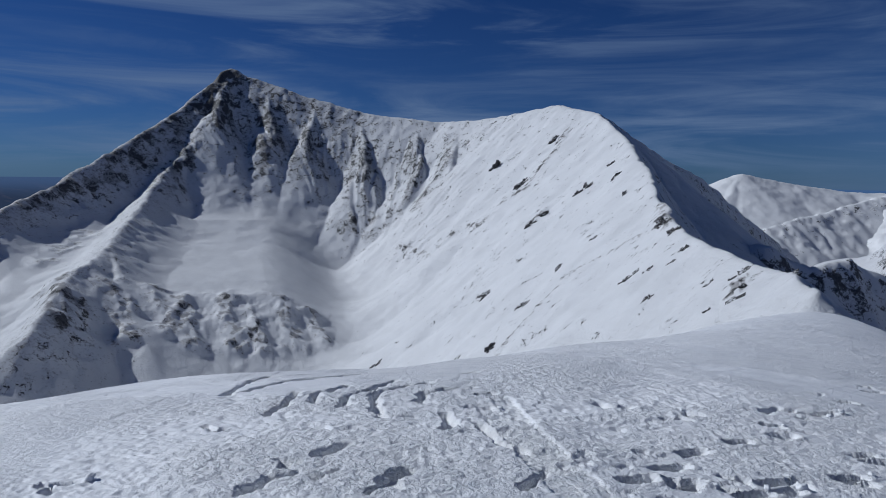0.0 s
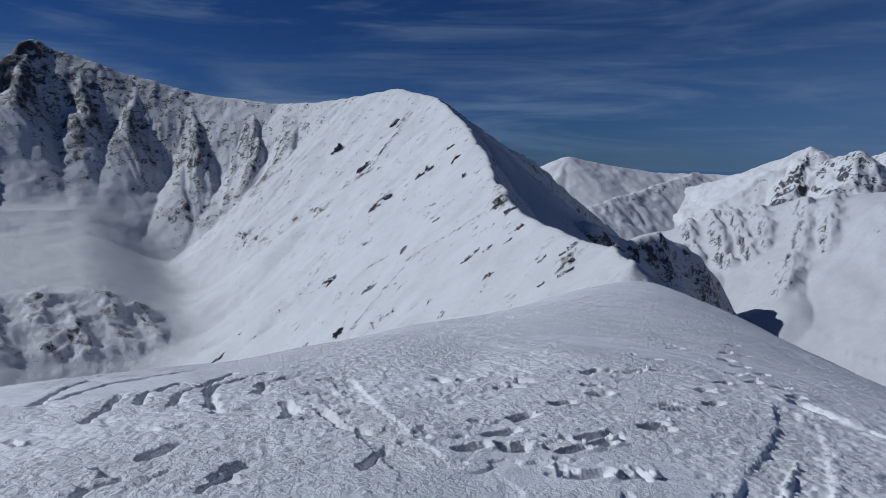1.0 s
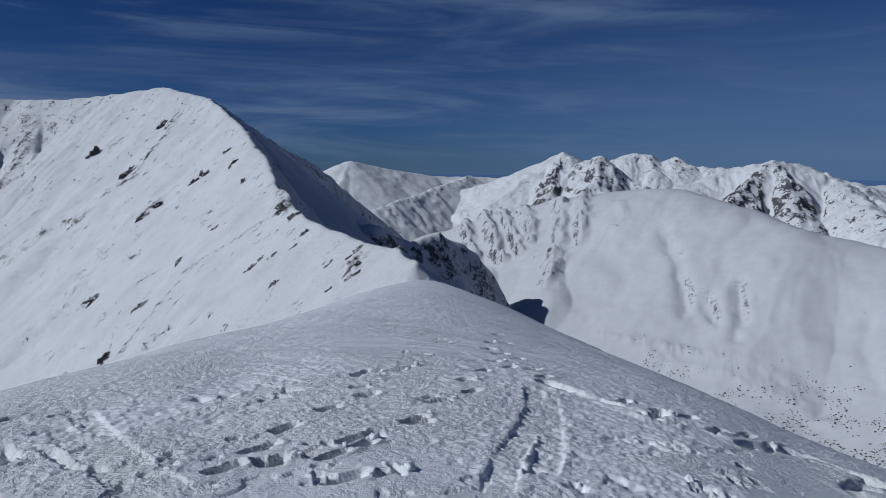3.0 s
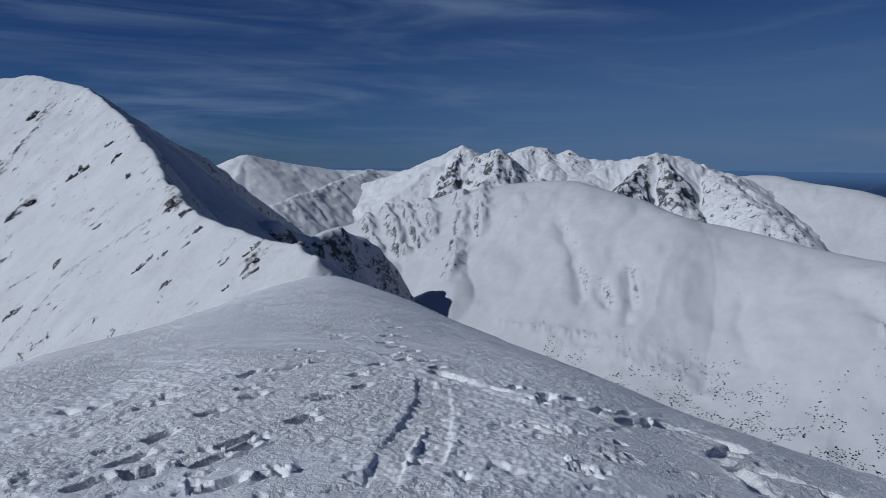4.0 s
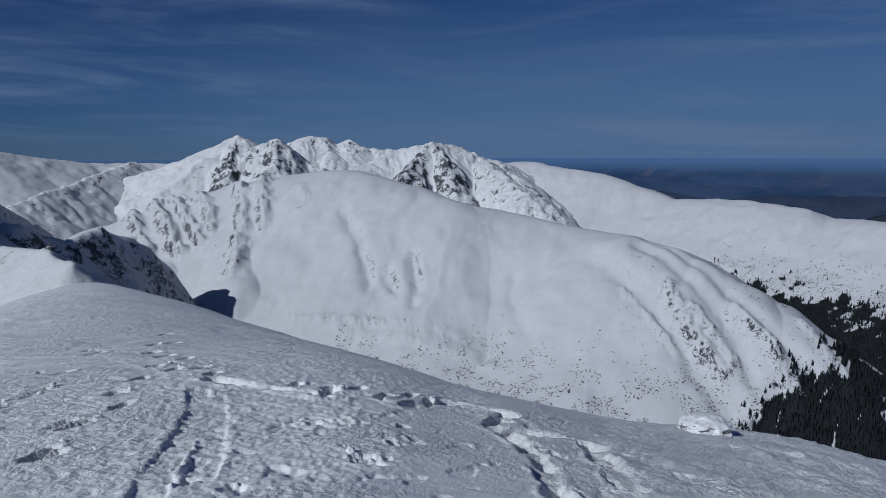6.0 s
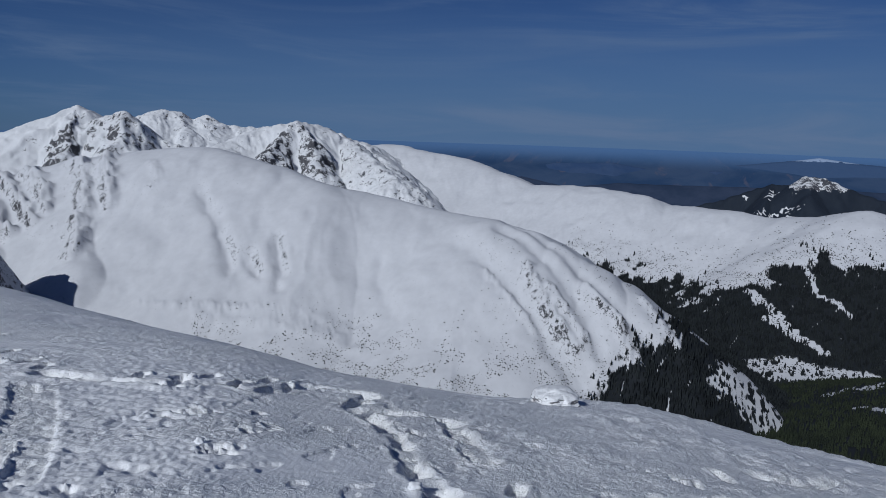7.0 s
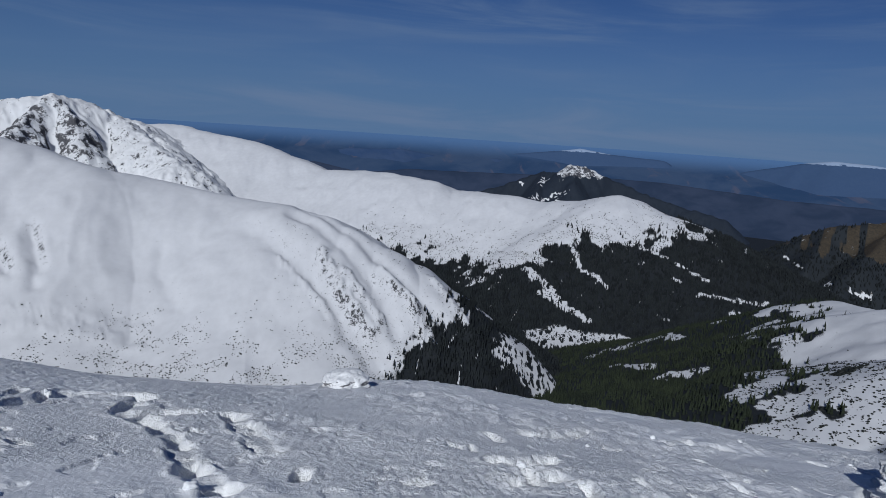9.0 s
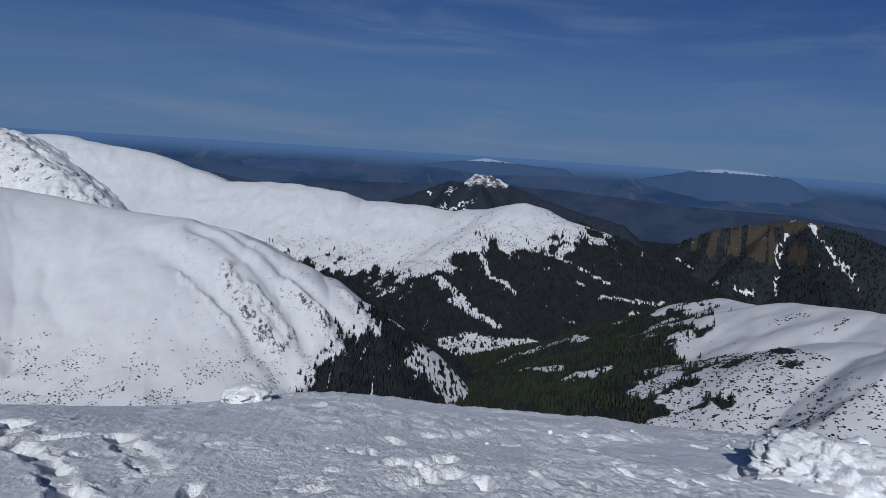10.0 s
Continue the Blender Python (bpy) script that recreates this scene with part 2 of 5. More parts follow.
# ---- plan ----
# Marks in the snow: kind and line of places
TRAILS = [
    ('boot', [(1.49, 4.6), (1.87, 4.97), (2.27, 5.49), (2.89, 5.94), (3.59, 6.64), (4.26, 7.21), (4.82, 7.69), (5.63, 8.59), (6.94, 9.95)]),
    ('boot', [(2.17, 3.93), (2.63, 4.59), (3.44, 5.0), (4.07, 5.66), (4.73, 5.94), (5.06, 6.55), (5.76, 7.14), (6.62, 8.0), (7.45, 8.85), (8.23, 10.22), (9.62, 11.75)]),
    ('boot', [(2.3, 4.45), (3.48, 6.26), (4.54, 7.52)]),
    ('boot', [(4.05, 5.83), (3.44, 5.13), (1.84, 4.58), (2.63, 4.77)]),
    ('boot', [(0.31, 8.06), (0.57, 7.58), (0.45, 9.63), (0.45, 6.83)]),
    ('boot', [(6.67, 6.8), (6.9, 7.33), (7.42, 8.31), (6.59, 7.52), (8.79, 10.37), (7.51, 9.27)]),
    ('trench', [(6.38, 6.41), (6.34, 5.7), (6.49, 5.28), (6.69, 4.94), (6.83, 4.69), (7.22, 4.54), (7.32, 4.12), (7.85, 4.05), (8.53, 4.03), (8.7, 3.65), (8.67, 3.14), (7.65, 2.98), (6.71, 2.03), (5.62, 1.44), (5.04, 0.96)]),
    ('trench', [(7.5, 2.84), (7.99, 1.88), (7.09, 1.35), (6.27, 0.91)]),
    ('boot', [(6.87, 5.47), (7.12, 5.1), (7.53, 4.94), (7.53, 4.5), (8.17, 4.49)]),
    ('boot', [(6.95, 4.96), (7.36, 4.49), (8.17, 4.18), (5.53, 0.49)]),
    ('trench', [(8.11, -1.74), (8.32, -2.18), (9.14, -2.8)]),
    ('trench', [(6.36, -1.19), (6.35, -1.44), (6.73, -1.82)]),
    ('boot', [(10.5, -5.85), (9.06, -6.12), (8.81, -6.6), (8.09, -6.35), (7.45, -5.95), (6.16, -4.02)]),
    ('pit', [(-0.82, 4.45), (-1.19, 4.75), (0.86, 4.78), (2.75, 6.88), (0.82, 5.13), (-0.3, 4.25), (-2.16, 5.93), (-2.75, 4.34), (5.52, 9.17), (7.22, 10.42)]),
    ('pit', [(2.15, 4.63), (1.89, 4.58), (0.91, 4.74), (2.84, 4.97), (2.55, 3.88), (2.08, 4.12), (4.93, 2.85), (3.79, 3.14), (5.85, 3.79), (6.32, 3.49), (2.79, 6.93), (2.41, 4.83)]),
    ('pit', [(4.78, 2.8), (7.81, 3.88), (5.88, 3.73), (5.91, 2.98), (4.95, 0.98), (5.55, 3.94), (5.52, 3.1), (6.89, 1.79)]),
    ('boot', [(8.95, -3.9), (7.68, -3.85), (6.39, -3.59), (6.83, -4.42), (5.72, -1.93), (6.0, -2.49), (6.12, -4.31), (5.73, -2.88), (6.02, -1.48), (7.52, -1.31)]),
    ('trench', [(9.18, -4.34), (9.24, -4.92)]),
    ('trench', [(6.61, -4.96), (8.12, -6.42), (9.29, -7.56)]),
    ('trench', [(5.81, -1.35), (6.07, -1.7)]),
    ('pit', [(8.04, -2.8), (8.06, -4.74), (10.49, -7.59), (7.07, -4.77), (6.82, -0.89), (5.54, -0.48), (7.08, -3.86), (6.76, -2.87)]),
    ('groove', [(3.17, 3.4), (3.69, 3.92), (4.32, 4.45), (5.13, 5.21), (5.78, 6.02)]),
    ('groove', [(3.77, 3.57), (4.28, 4.07), (4.93, 4.75), (5.74, 5.7)]),
    ('groove', [(1.1, 4.34), (0.95, 5.07), (0.84, 6.02), (0.7, 7.57)]),
    ('groove', [(0.89, 4.27), (0.76, 5.04), (0.62, 6.0), (0.47, 7.18)]),
    ('crack', [(-0.81, 7.61), (-0.77, 7.43), (-0.72, 7.08), (-0.69, 6.9), (-0.65, 6.71), (-0.62, 6.5), (-0.58, 6.27)]),
    ('crack', [(-1.46, 7.11), (-1.48, 7.32), (-1.51, 7.52), (-1.55, 7.8), (-1.42, 7.86), (-1.34, 8.18), (-1.28, 8.68)]),
    ('crack', [(-1.08, 6.9), (-1.1, 7.17), (-1.1, 7.31), (-1.13, 7.65), (-0.96, 7.87), (-0.83, 8.47), (-0.67, 9.26)]),
    ('crack', [(-0.69, 6.68), (-0.72, 6.94), (-0.77, 7.43), (-0.81, 7.85), (-0.62, 8.2), (-0.4, 8.51), (-0.17, 8.71)]),
    ('crack', [(-0.22, 7.06), (-0.22, 7.33), (-0.21, 7.52), (-0.2, 7.77), (-0.09, 7.8), (0.01, 7.92), (0.12, 8.08)]),
    ('crack', [(0.06, 6.53), (0.08, 6.28), (0.1, 6.17), (0.12, 5.9), (0.09, 5.84), (0.06, 5.83), (0.04, 5.78)]),
    ('crack', [(-2.75, 8.01), (-2.86, 8.68), (-2.93, 9.27), (-2.99, 9.89), (-2.91, 10.66), (-2.55, 10.44), (-2.34, 10.81)]),
    ('crack', [(-2.57, 8.26), (-2.52, 8.82), (-2.41, 9.26), (-2.24, 9.55), (-1.93, 9.75), (-1.62, 10.02), (-1.31, 10.42)]),
    ('crack', [(-1.82, 6.47), (-1.81, 6.65), (-1.78, 6.8), (-1.76, 6.96), (-1.77, 7.23), (-1.79, 7.53), (-1.83, 7.98)]),
    ('crack', [(-1.29, 4.03), (-1.27, 4.17), (-1.22, 4.24), (-1.2, 4.39), (-1.15, 4.4), (-1.12, 4.44), (-1.08, 4.47)]),
    ('crack', [(-0.99, 4.96), (-0.94, 5.03), (-0.89, 5.1), (-0.84, 5.16), (-0.82, 5.19), (-0.8, 5.22), (-0.78, 5.25)]),
    ('crack', [(-0.43, 4.06), (-0.4, 4.19), (-0.36, 4.39), (-0.31, 4.45), (-0.28, 4.49), (-0.25, 4.51), (-0.21, 4.55)]),
    ('crack', [(0.4, 5.98), (0.47, 5.68), (0.53, 5.42), (0.59, 5.19), (0.63, 5.17), (0.67, 5.19), (0.7, 5.12)]),
    ('crack', [(0.61, 4.24), (0.66, 4.34), (0.71, 4.41), (0.8, 4.67)]),
    ('crack', [(1.86, 7.21), (1.93, 7.09), (2.02, 7.02), (2.17, 7.14)]),
    ('crack', [(2.46, 6.68), (2.52, 6.66), (2.61, 6.71), (2.66, 6.65)]),
    ('crack', [(3.85, 7.37), (4.0, 7.44), (4.23, 7.65), (4.35, 7.66)]),
]
MOUND = [(6.99, -6.56)]
BLOCK = [(9.55, -9.27)]
# Crest lines: (slope to the right of the line, slope to the left, share of bare rock, points)
BOWL = [
    (0.95, 0.8, 0.2, [(-590, 612, -123), (-596, 865, -62), (-591, 987, -32), (-583, 1106, 13), (-534, 1272, 96), (-457, 1408, 209)]),
    (1.2, 0.8, 0.17, [(-457, 1408, 209), (-381, 1399, 183), (-268, 1374, 144), (-146, 1342, 117)]),
    (1.15, 0.8, 0.1, [(-146, 1342, 117), (-6, 1280, 100), (67, 1198, 98), (129, 1113, 104)]),
    (0.92, 0.8, 0.08, [(129, 1113, 104), (178, 1035, 111), (208, 876, 83)]),
    (0.86, 1.35, 0.05, [(208, 876, 83), (196, 693, 39), (168, 534, 7), (142, 417, -17), (118, 308, -26)]),
    (0.86, 0.75, 0.05, [(118, 308, -26), (103, 228, -27), (93, 177, -24), (85, 147, -22), (67, 112, -20)]),
    (1.7, 0.8, 0.0, [(208, 876, 83), (274, 972, 65), (368, 1068, 29), (456, 1142, 0), (617, 1279, -85), (759, 1386, -159), (880, 1478, -224)]),
    # buttresses of the summit
    (0.9, 1.0, 0.17, [(-457, 1406, 205), (-451, 1302, 114), (-469, 1241, 55), (-490, 1157, 1), (-476, 1047, -41), (-452, 937, -70), (-409, 779, -96), (-386, 666, -112), (-370, 594, -133), (-360, 541, -146)]),
    (0.8, 0.8, 0.2, [(-409, 779, -96), (-360, 714, -120), (-314, 648, -150), (-291, 615, -170)]),
    (0.95, 0.95, 0.2, [(-498, 1177, 1), (-459, 1080, -75), (-427, 1021, -134), (-398, 990, -174)]),
    (0.92, 0.92, 0.18, [(-583, 1106, 13), (-557, 925, -83), (-528, 790, -128)]),
    (1.0, 1.0, 0.16, [(-373, 1394, 177), (-344, 1300, 82), (-338, 1232, 4), (-337, 1170, -68), (-347, 1114, -124)]),
    (1.0, 1.0, 0.15, [(-269, 1373, 142), (-268, 1284, 60), (-249, 1218, -16), (-229, 1169, -87)]),
    # ribs of the back wall
    (1.0, 1.0, 0.13, [(-168, 1338, 108), (-143, 1220, 7), (-126, 1123, -102)]),
    (1.0, 1.0, 0.13, [(-56, 1293, 95), (-40, 1179, 8), (-30, 1090, -75)]),
    (1.0, 1.0, 0.13, [(26, 1224, 83), (15, 1113, 8), (8, 1040, -60)]),
    (0.8, 0.8, 0.08, [(167, 966, 60), (108, 843, -14), (98, 754, -55), (42, 599, -100)]),
]
KNOB = [
    (1.95, 0.9, 0.12, [(364, 735, -73), (433, 743, -105), (487, 757, -94), (531, 764, -113), (576, 769, -150), (605, 776, -190)]),
]
DOME = [
    (0.62, 0.6, 0.02, [(767, 1289, -194), (812, 1238, -150), (880, 1115, -102), (933, 990, -66), (962, 860, -44), (968, 743, -35), (946, 601, -59), (927, 493, -83), (944, 438, -95), (940, 343, -109), (926, 255, -119), (896, 209, -118), (884, 165, -126)]),
    (0.64, 1.25, 0.02, [(884, 165, -126), (871, 118, -139), (856, 60, -163), (848, 17, -182), (832, -28, -208), (812, -63, -236), (790, -86, -266), (770, -104, -296)]),
    (0.9, 0.9, 0.2, [(933, 990, -66), (811, 858, -129), (698, 730, -187)]),
    (0.9, 0.9, 0.12, [(880, 1115, -102), (784, 974, -161), (719, 859, -194)]),
    (0.9, 0.9, 0.12, [(812, 1238, -150), (758, 1032, -177), (706, 908, -190)]),
]
FAR_WEST = [
    (0.5, 0.5, 0.05, [(846, 2353, -85), (960, 2308, -22), (1046, 2271, 15), (1210, 2245, -16), (1414, 2241, -43), (1616, 2164, -46), (1781, 2030, -58)]),
    (0.6, 0.6, 0.3, [(1529, 2164, -41), (1220, 2009, -99), (979, 1858, -134), (925, 1830, -149)]),
    (0.5, 0.5, 0.1, [(1046, 2271, 15), (896, 2064, -95)]),
]
FAR_SHARP = [
    (0.6, 0.6, 0.1, [(1353, 2103, -116), (1483, 1950, -59), (1566, 1819, 2), (1647, 1746, 49), (1646, 1678, 8), (1660, 1593, -12)]),
    (1, 1, 0.4, [(1647, 1746, 49), (1527, 1653, -32), (1413, 1554, -94)]),
    (1, 1, 0.3, [(1611, 1642, 4), (1611, 1527, 35), (1634, 1503, 8), (1639, 1468, -38), (1672, 1351, -72)]),
    (1, 1, 0.3, [(1611, 1527, 35), (1502, 1440, -46), (1409, 1420, -88)]),
]
FAR_TWIN = [
    (0.6, 0.6, 0.3, [(2321, 2346, 10), (2391, 2201, 28), (2454, 2131, 62), (2498, 2079, 62), (2533, 2036, 13), (2582, 1975, 47), (2630, 1910, 4), (2669, 1766, -5), (2661, 1591, 12)]),
    (0.7, 0.7, 0.3, [(2498, 2079, 62), (2409, 1951, -13)]),
    (0.7, 0.7, 0.3, [(2582, 1975, 47), (2472, 1871, -38)]),
]
FAR_PYRAMID = [
    (0.65, 0.6, 0.2, [(1857, 1357, -56), (2002, 1324, -7), (2074, 1209, 25), (2157, 1163, 14), (2251, 1089, -27), (2340, 1014, -61)]),
    (1, 1, 0.4, [(2074, 1209, 25), (1971, 1087, -41), (1835, 980, -120)]),
    (1, 1, 0.4, [(2074, 1209, 25), (1915, 1181, -42), (1763, 1141, -92)]),
    (0.7, 0.7, 0.3, [(2221, 1105, -14), (2008, 900, -87), (1817, 709, -147), (1740, 630, -192)]),
    (0.7, 0.7, 0.3, [(2273, 1041, -45), (2078, 864, -104), (1866, 721, -158)]),
]
LONG = [
    (0.5, 0.5, 0.03, [(2591, 1303, -21), (2589, 1192, -60), (2572, 1108, -59), (2552, 1024, -49), (2461, 841, -72), (2388, 670, -89), (2297, 500, -134), (2219, 376, -164), (2113, 184, -152), (2001, 5, -161), (1980, -64, -185), (1891, -195, -179), (1813, -318, -186), (1755, -404, -171), (1680, -494, -143), (1599, -581, -175), (1548, -656, -195), (1432, -759, -254), (1367, -833, -306)]),
    (0.55, 0.55, 0.08, [(1980, -64, -185), (1727, -215, -283), (1555, -286, -366)]),
    (0.55, 0.55, 0.08, [(1813, -318, -186), (1639, -373, -307), (1530, -398, -372)]),
    (0.55, 0.55, 0.08, [(1680, -494, -143), (1563, -500, -244)]),
]
SPUR = [
    (0.5, 0.5, 0.1, [(379, -529, -84), (498, -493, -125), (605, -494, -142), (687, -502, -168), (772, -520, -179), (857, -517, -226), (953, -510, -291), (1055, -460, -356)]),
    (0.45, 0.45, 0.1, [(367, -424, -100), (410, -411, -128), (457, -374, -168), (501, -331, -222)]),
    (0.45, 0.45, 0.1, [(605, -494, -142), (608, -423, -184), (631, -369, -231)]),
]
BROWN = [
    (0.8, 0.6, 0.2, [(1737, -992, -306), (1773, -1127, -200), (1721, -1290, -164), (1677, -1347, -153), (1573, -1392, -172), (1474, -1426, -197), (1326, -1499, -222)]),
    (0.9, 0.9, 0.2, [(1773, -1127, -200), (1627, -982, -301)]),
    (0.9, 0.9, 0.2, [(1721, -1290, -164), (1595, -1124, -242), (1504, -991, -305)]),
    (0.9, 0.9, 0.3, [(1677, -1347, -153), (1456, -1222, -243), (1273, -1128, -302)]),
]
CRAG = [
    (0.9, 0.9, 0.5, [(3299, -109, -353), (3284, -336, -277), (3253, -560, -182), (3191, -622, -183), (3131, -664, -132), (3116, -733, -144), (3080, -872, -198), (2916, -1054, -267), (2724, -1258, -308)]),
    (1, 1, 0.5, [(3131, -664, -132), (2980, -651, -207)]),
    (1, 1, 0.4, [(3253, -560, -182), (3060, -504, -248), (2919, -432, -304)]),
]
DARKRIDGE = [
    (0.4, 0.4, 0, [(4032, 749, -246), (3976, 446, -294), (3998, 149, -255), (3948, -157, -249), (3865, -527, -234), (3675, -970, -214), (3578, -1283, -216), (3232, -1803, -245), (2894, -2226, -238), (2597, -2494, -264), (2195, -2727, -267)]),
]
FAR_HILLS = [
    (0.45, 0.45, 0, [(4380, 1061, -239), (4435, 761, -209), (4459, 608, -170), (4495, 220, -155), (4500, -14, -187), (4497, -169, -205), (4480, -428, -178), (4463, -578, -201), (4423, -828, -220)]),
]
SNOWFAR = [
    (0.7, 0.5, 0, [(4144, -1999, -147), (3996, -2279, -67), (3909, -2426, -39), (3799, -2596, -46), (3665, -2782, -75)]),
]
SNOWFAR2 = [
    (0.7, 0.5, 0, [(4619, -540, -143), (4571, -858, -99), (4539, -1015, -72), (4490, -1213, -99), (4383, -1556, -115)]),
]

# ---- terrain ----
rng = np.random.default_rng(7)
PERM = np.concatenate([rng.permutation(256)] * 3)
ANGLES = rng.uniform(0, 2 * np.pi, 256)
GX, GY = np.cos(ANGLES), np.sin(ANGLES)


def perlin(x, y):
    xi, yi = np.floor(x).astype(np.int64), np.floor(y).astype(np.int64)
    xf, yf = x - xi, y - yi
    u, v = xf * xf * xf * (xf * (xf * 6 - 15) + 10), yf * yf * yf * (yf * (yf * 6 - 15) + 10)
    xi, yi = xi & 255, yi & 255
    def corner(i, j):
        g = PERM[PERM[xi + i] + yi + j]
        return GX[g] * (xf - i) + GY[g] * (yf - j)
    a, b = corner(0, 0), corner(0, 1)
    a = a + u * (corner(1, 0) - a)
    b = b + u * (corner(1, 1) - b)
    return (a + v * (b - a)) * 1.5


def fbm(x, y, octaves=4, gain=0.5):
    total, amp = 0.0, 1.0
    for i in range(octaves):
        total = total + amp * perlin(x * 2 ** i + 17.3 * i, y * 2 ** i - 9.1 * i)
        amp *= gain
    return total


def ridged(x, y, octaves=4, gain=0.5):
    total, amp = 0.0, 1.0
    for i in range(octaves):
        total = total + amp * (1 - 2 * np.abs(perlin(x * 2 ** i + 31.7 * i, y * 2 ** i + 5.3 * i)))
        amp *= gain
    return total


def smooth(v, lo, hi):
    t = np.clip((v - lo) / (hi - lo), 0, 1)
    return t * t * (3 - 2 * t)


def crest_field(x, y, lines, floor, soft, foot=25.0, rounding=0.0, furrows=70.0, reach=110.0):
    """Height and bareness of a mountain that falls away on both sides of its crest lines, to a floor."""
    top = np.full(x.shape, -1e5)
    weight, rock, gully = np.zeros(x.shape), np.zeros(x.shape), np.zeros(x.shape)
    bend = fbm(x / 90.0, y / 90.0, 2)
    crest = np.full(x.shape, 1e5)
    blunt = np.clip(np.hypot(x, y) / 240.0, 0.3, 4.0)
    for number, (right, left, bare, points) in enumerate(lines):
        run = 0.0
        for (ax, ay, az), (bx, by, bz) in zip(points[:-1], points[1:]):
            ux, uy = bx - ax, by - ay
            length = math.hypot(ux, uy)
            t = np.clip(((x - ax) * ux + (y - ay) * uy) / length ** 2, 0, 1)
            best = np.hypot(x - ax - t * ux, y - ay - t * uy)
            best = np.sqrt(best * best + blunt * blunt) - blunt
            side = (ux * (y - ay) - uy * (x - ax)) / length
            k = right + (left - right) * (np.clip(side / (best + 1e-6), -1, 1) * 0.5 + 0.5)
            if number < 7:
                crest = np.minimum(crest, best)
            height = np.maximum(az + t * (bz - az) - floor, 1.0)
            fall = (height - k * best * (1 - rounding * np.exp(-best / 90.0))) / foot
            z = floor + foot * np.logaddexp(0, fall) - foot * np.exp(-height / foot)
            near = z > top - 9 * soft
            furrow = np.zeros(x.shape)
            furrow[near] = ridged((run + t[near] * length) / furrows + 0.28 * bend[near] + number * 7.7, best[near] / 420.0 + 0.2 * bend[near], 3, 0.6) * np.clip(best[near] / 70.0, 0, 1)
            run += length
            higher = np.maximum(top, z)
            old, now = np.exp((top - higher) / soft), np.exp((z - higher) / soft)
            weight = weight * old + now
            rock = rock * old + now * bare * np.exp(-best / reach)
            gully = gully * old + now * furrow
            top = higher
    return top, rock / weight, gully / weight, crest


def sheet(name, x, y, z, material_, closed=False, attributes=()):
    """One smooth mesh on a grid of rows (radius) and columns (direction)."""
    rows, cols = x.shape
    mesh = bpy.data.meshes.new(name)
    i = np.arange(rows * cols).reshape(rows, cols)
    if closed:
        i = np.hstack([i, i[:, :1]])
    quads = np.stack([i[:-1, :-1], i[1:, :-1], i[1:, 1:], i[:-1, 1:]], axis=-1).reshape(-1, 4)
    if (x[1, 0] - x[0, 0]) * (y[0, 1] - y[0, 0]) - (y[1, 0] - y[0, 0]) * (x[0, 1] - x[0, 0]) < 0:
        quads = quads[:, ::-1]
    mesh.vertices.add(rows * cols)
    mesh.vertices.foreach_set("co", np.stack([x, y, z], axis=-1).astype(np.float32).ravel())
    mesh.loops.add(quads.size)
    mesh.loops.foreach_set("vertex_index", quads.astype(np.int32).ravel())
    mesh.polygons.add(len(quads))
    mesh.polygons.foreach_set("loop_start", np.arange(0, quads.size, 4, dtype=np.int32))
    mesh.polygons.foreach_set("use_smooth", np.ones(len(quads), dtype=bool))
    mesh.update(calc_edges=True)
    for key, values in attributes:
        mesh.attributes.new(key, "FLOAT", "POINT").data.foreach_set("value", values.astype(np.float32).ravel())
    for m in material_ if isinstance(material_, (list, tuple)) else [material_]:
        mesh.materials.append(m)
    return new(name, mesh)


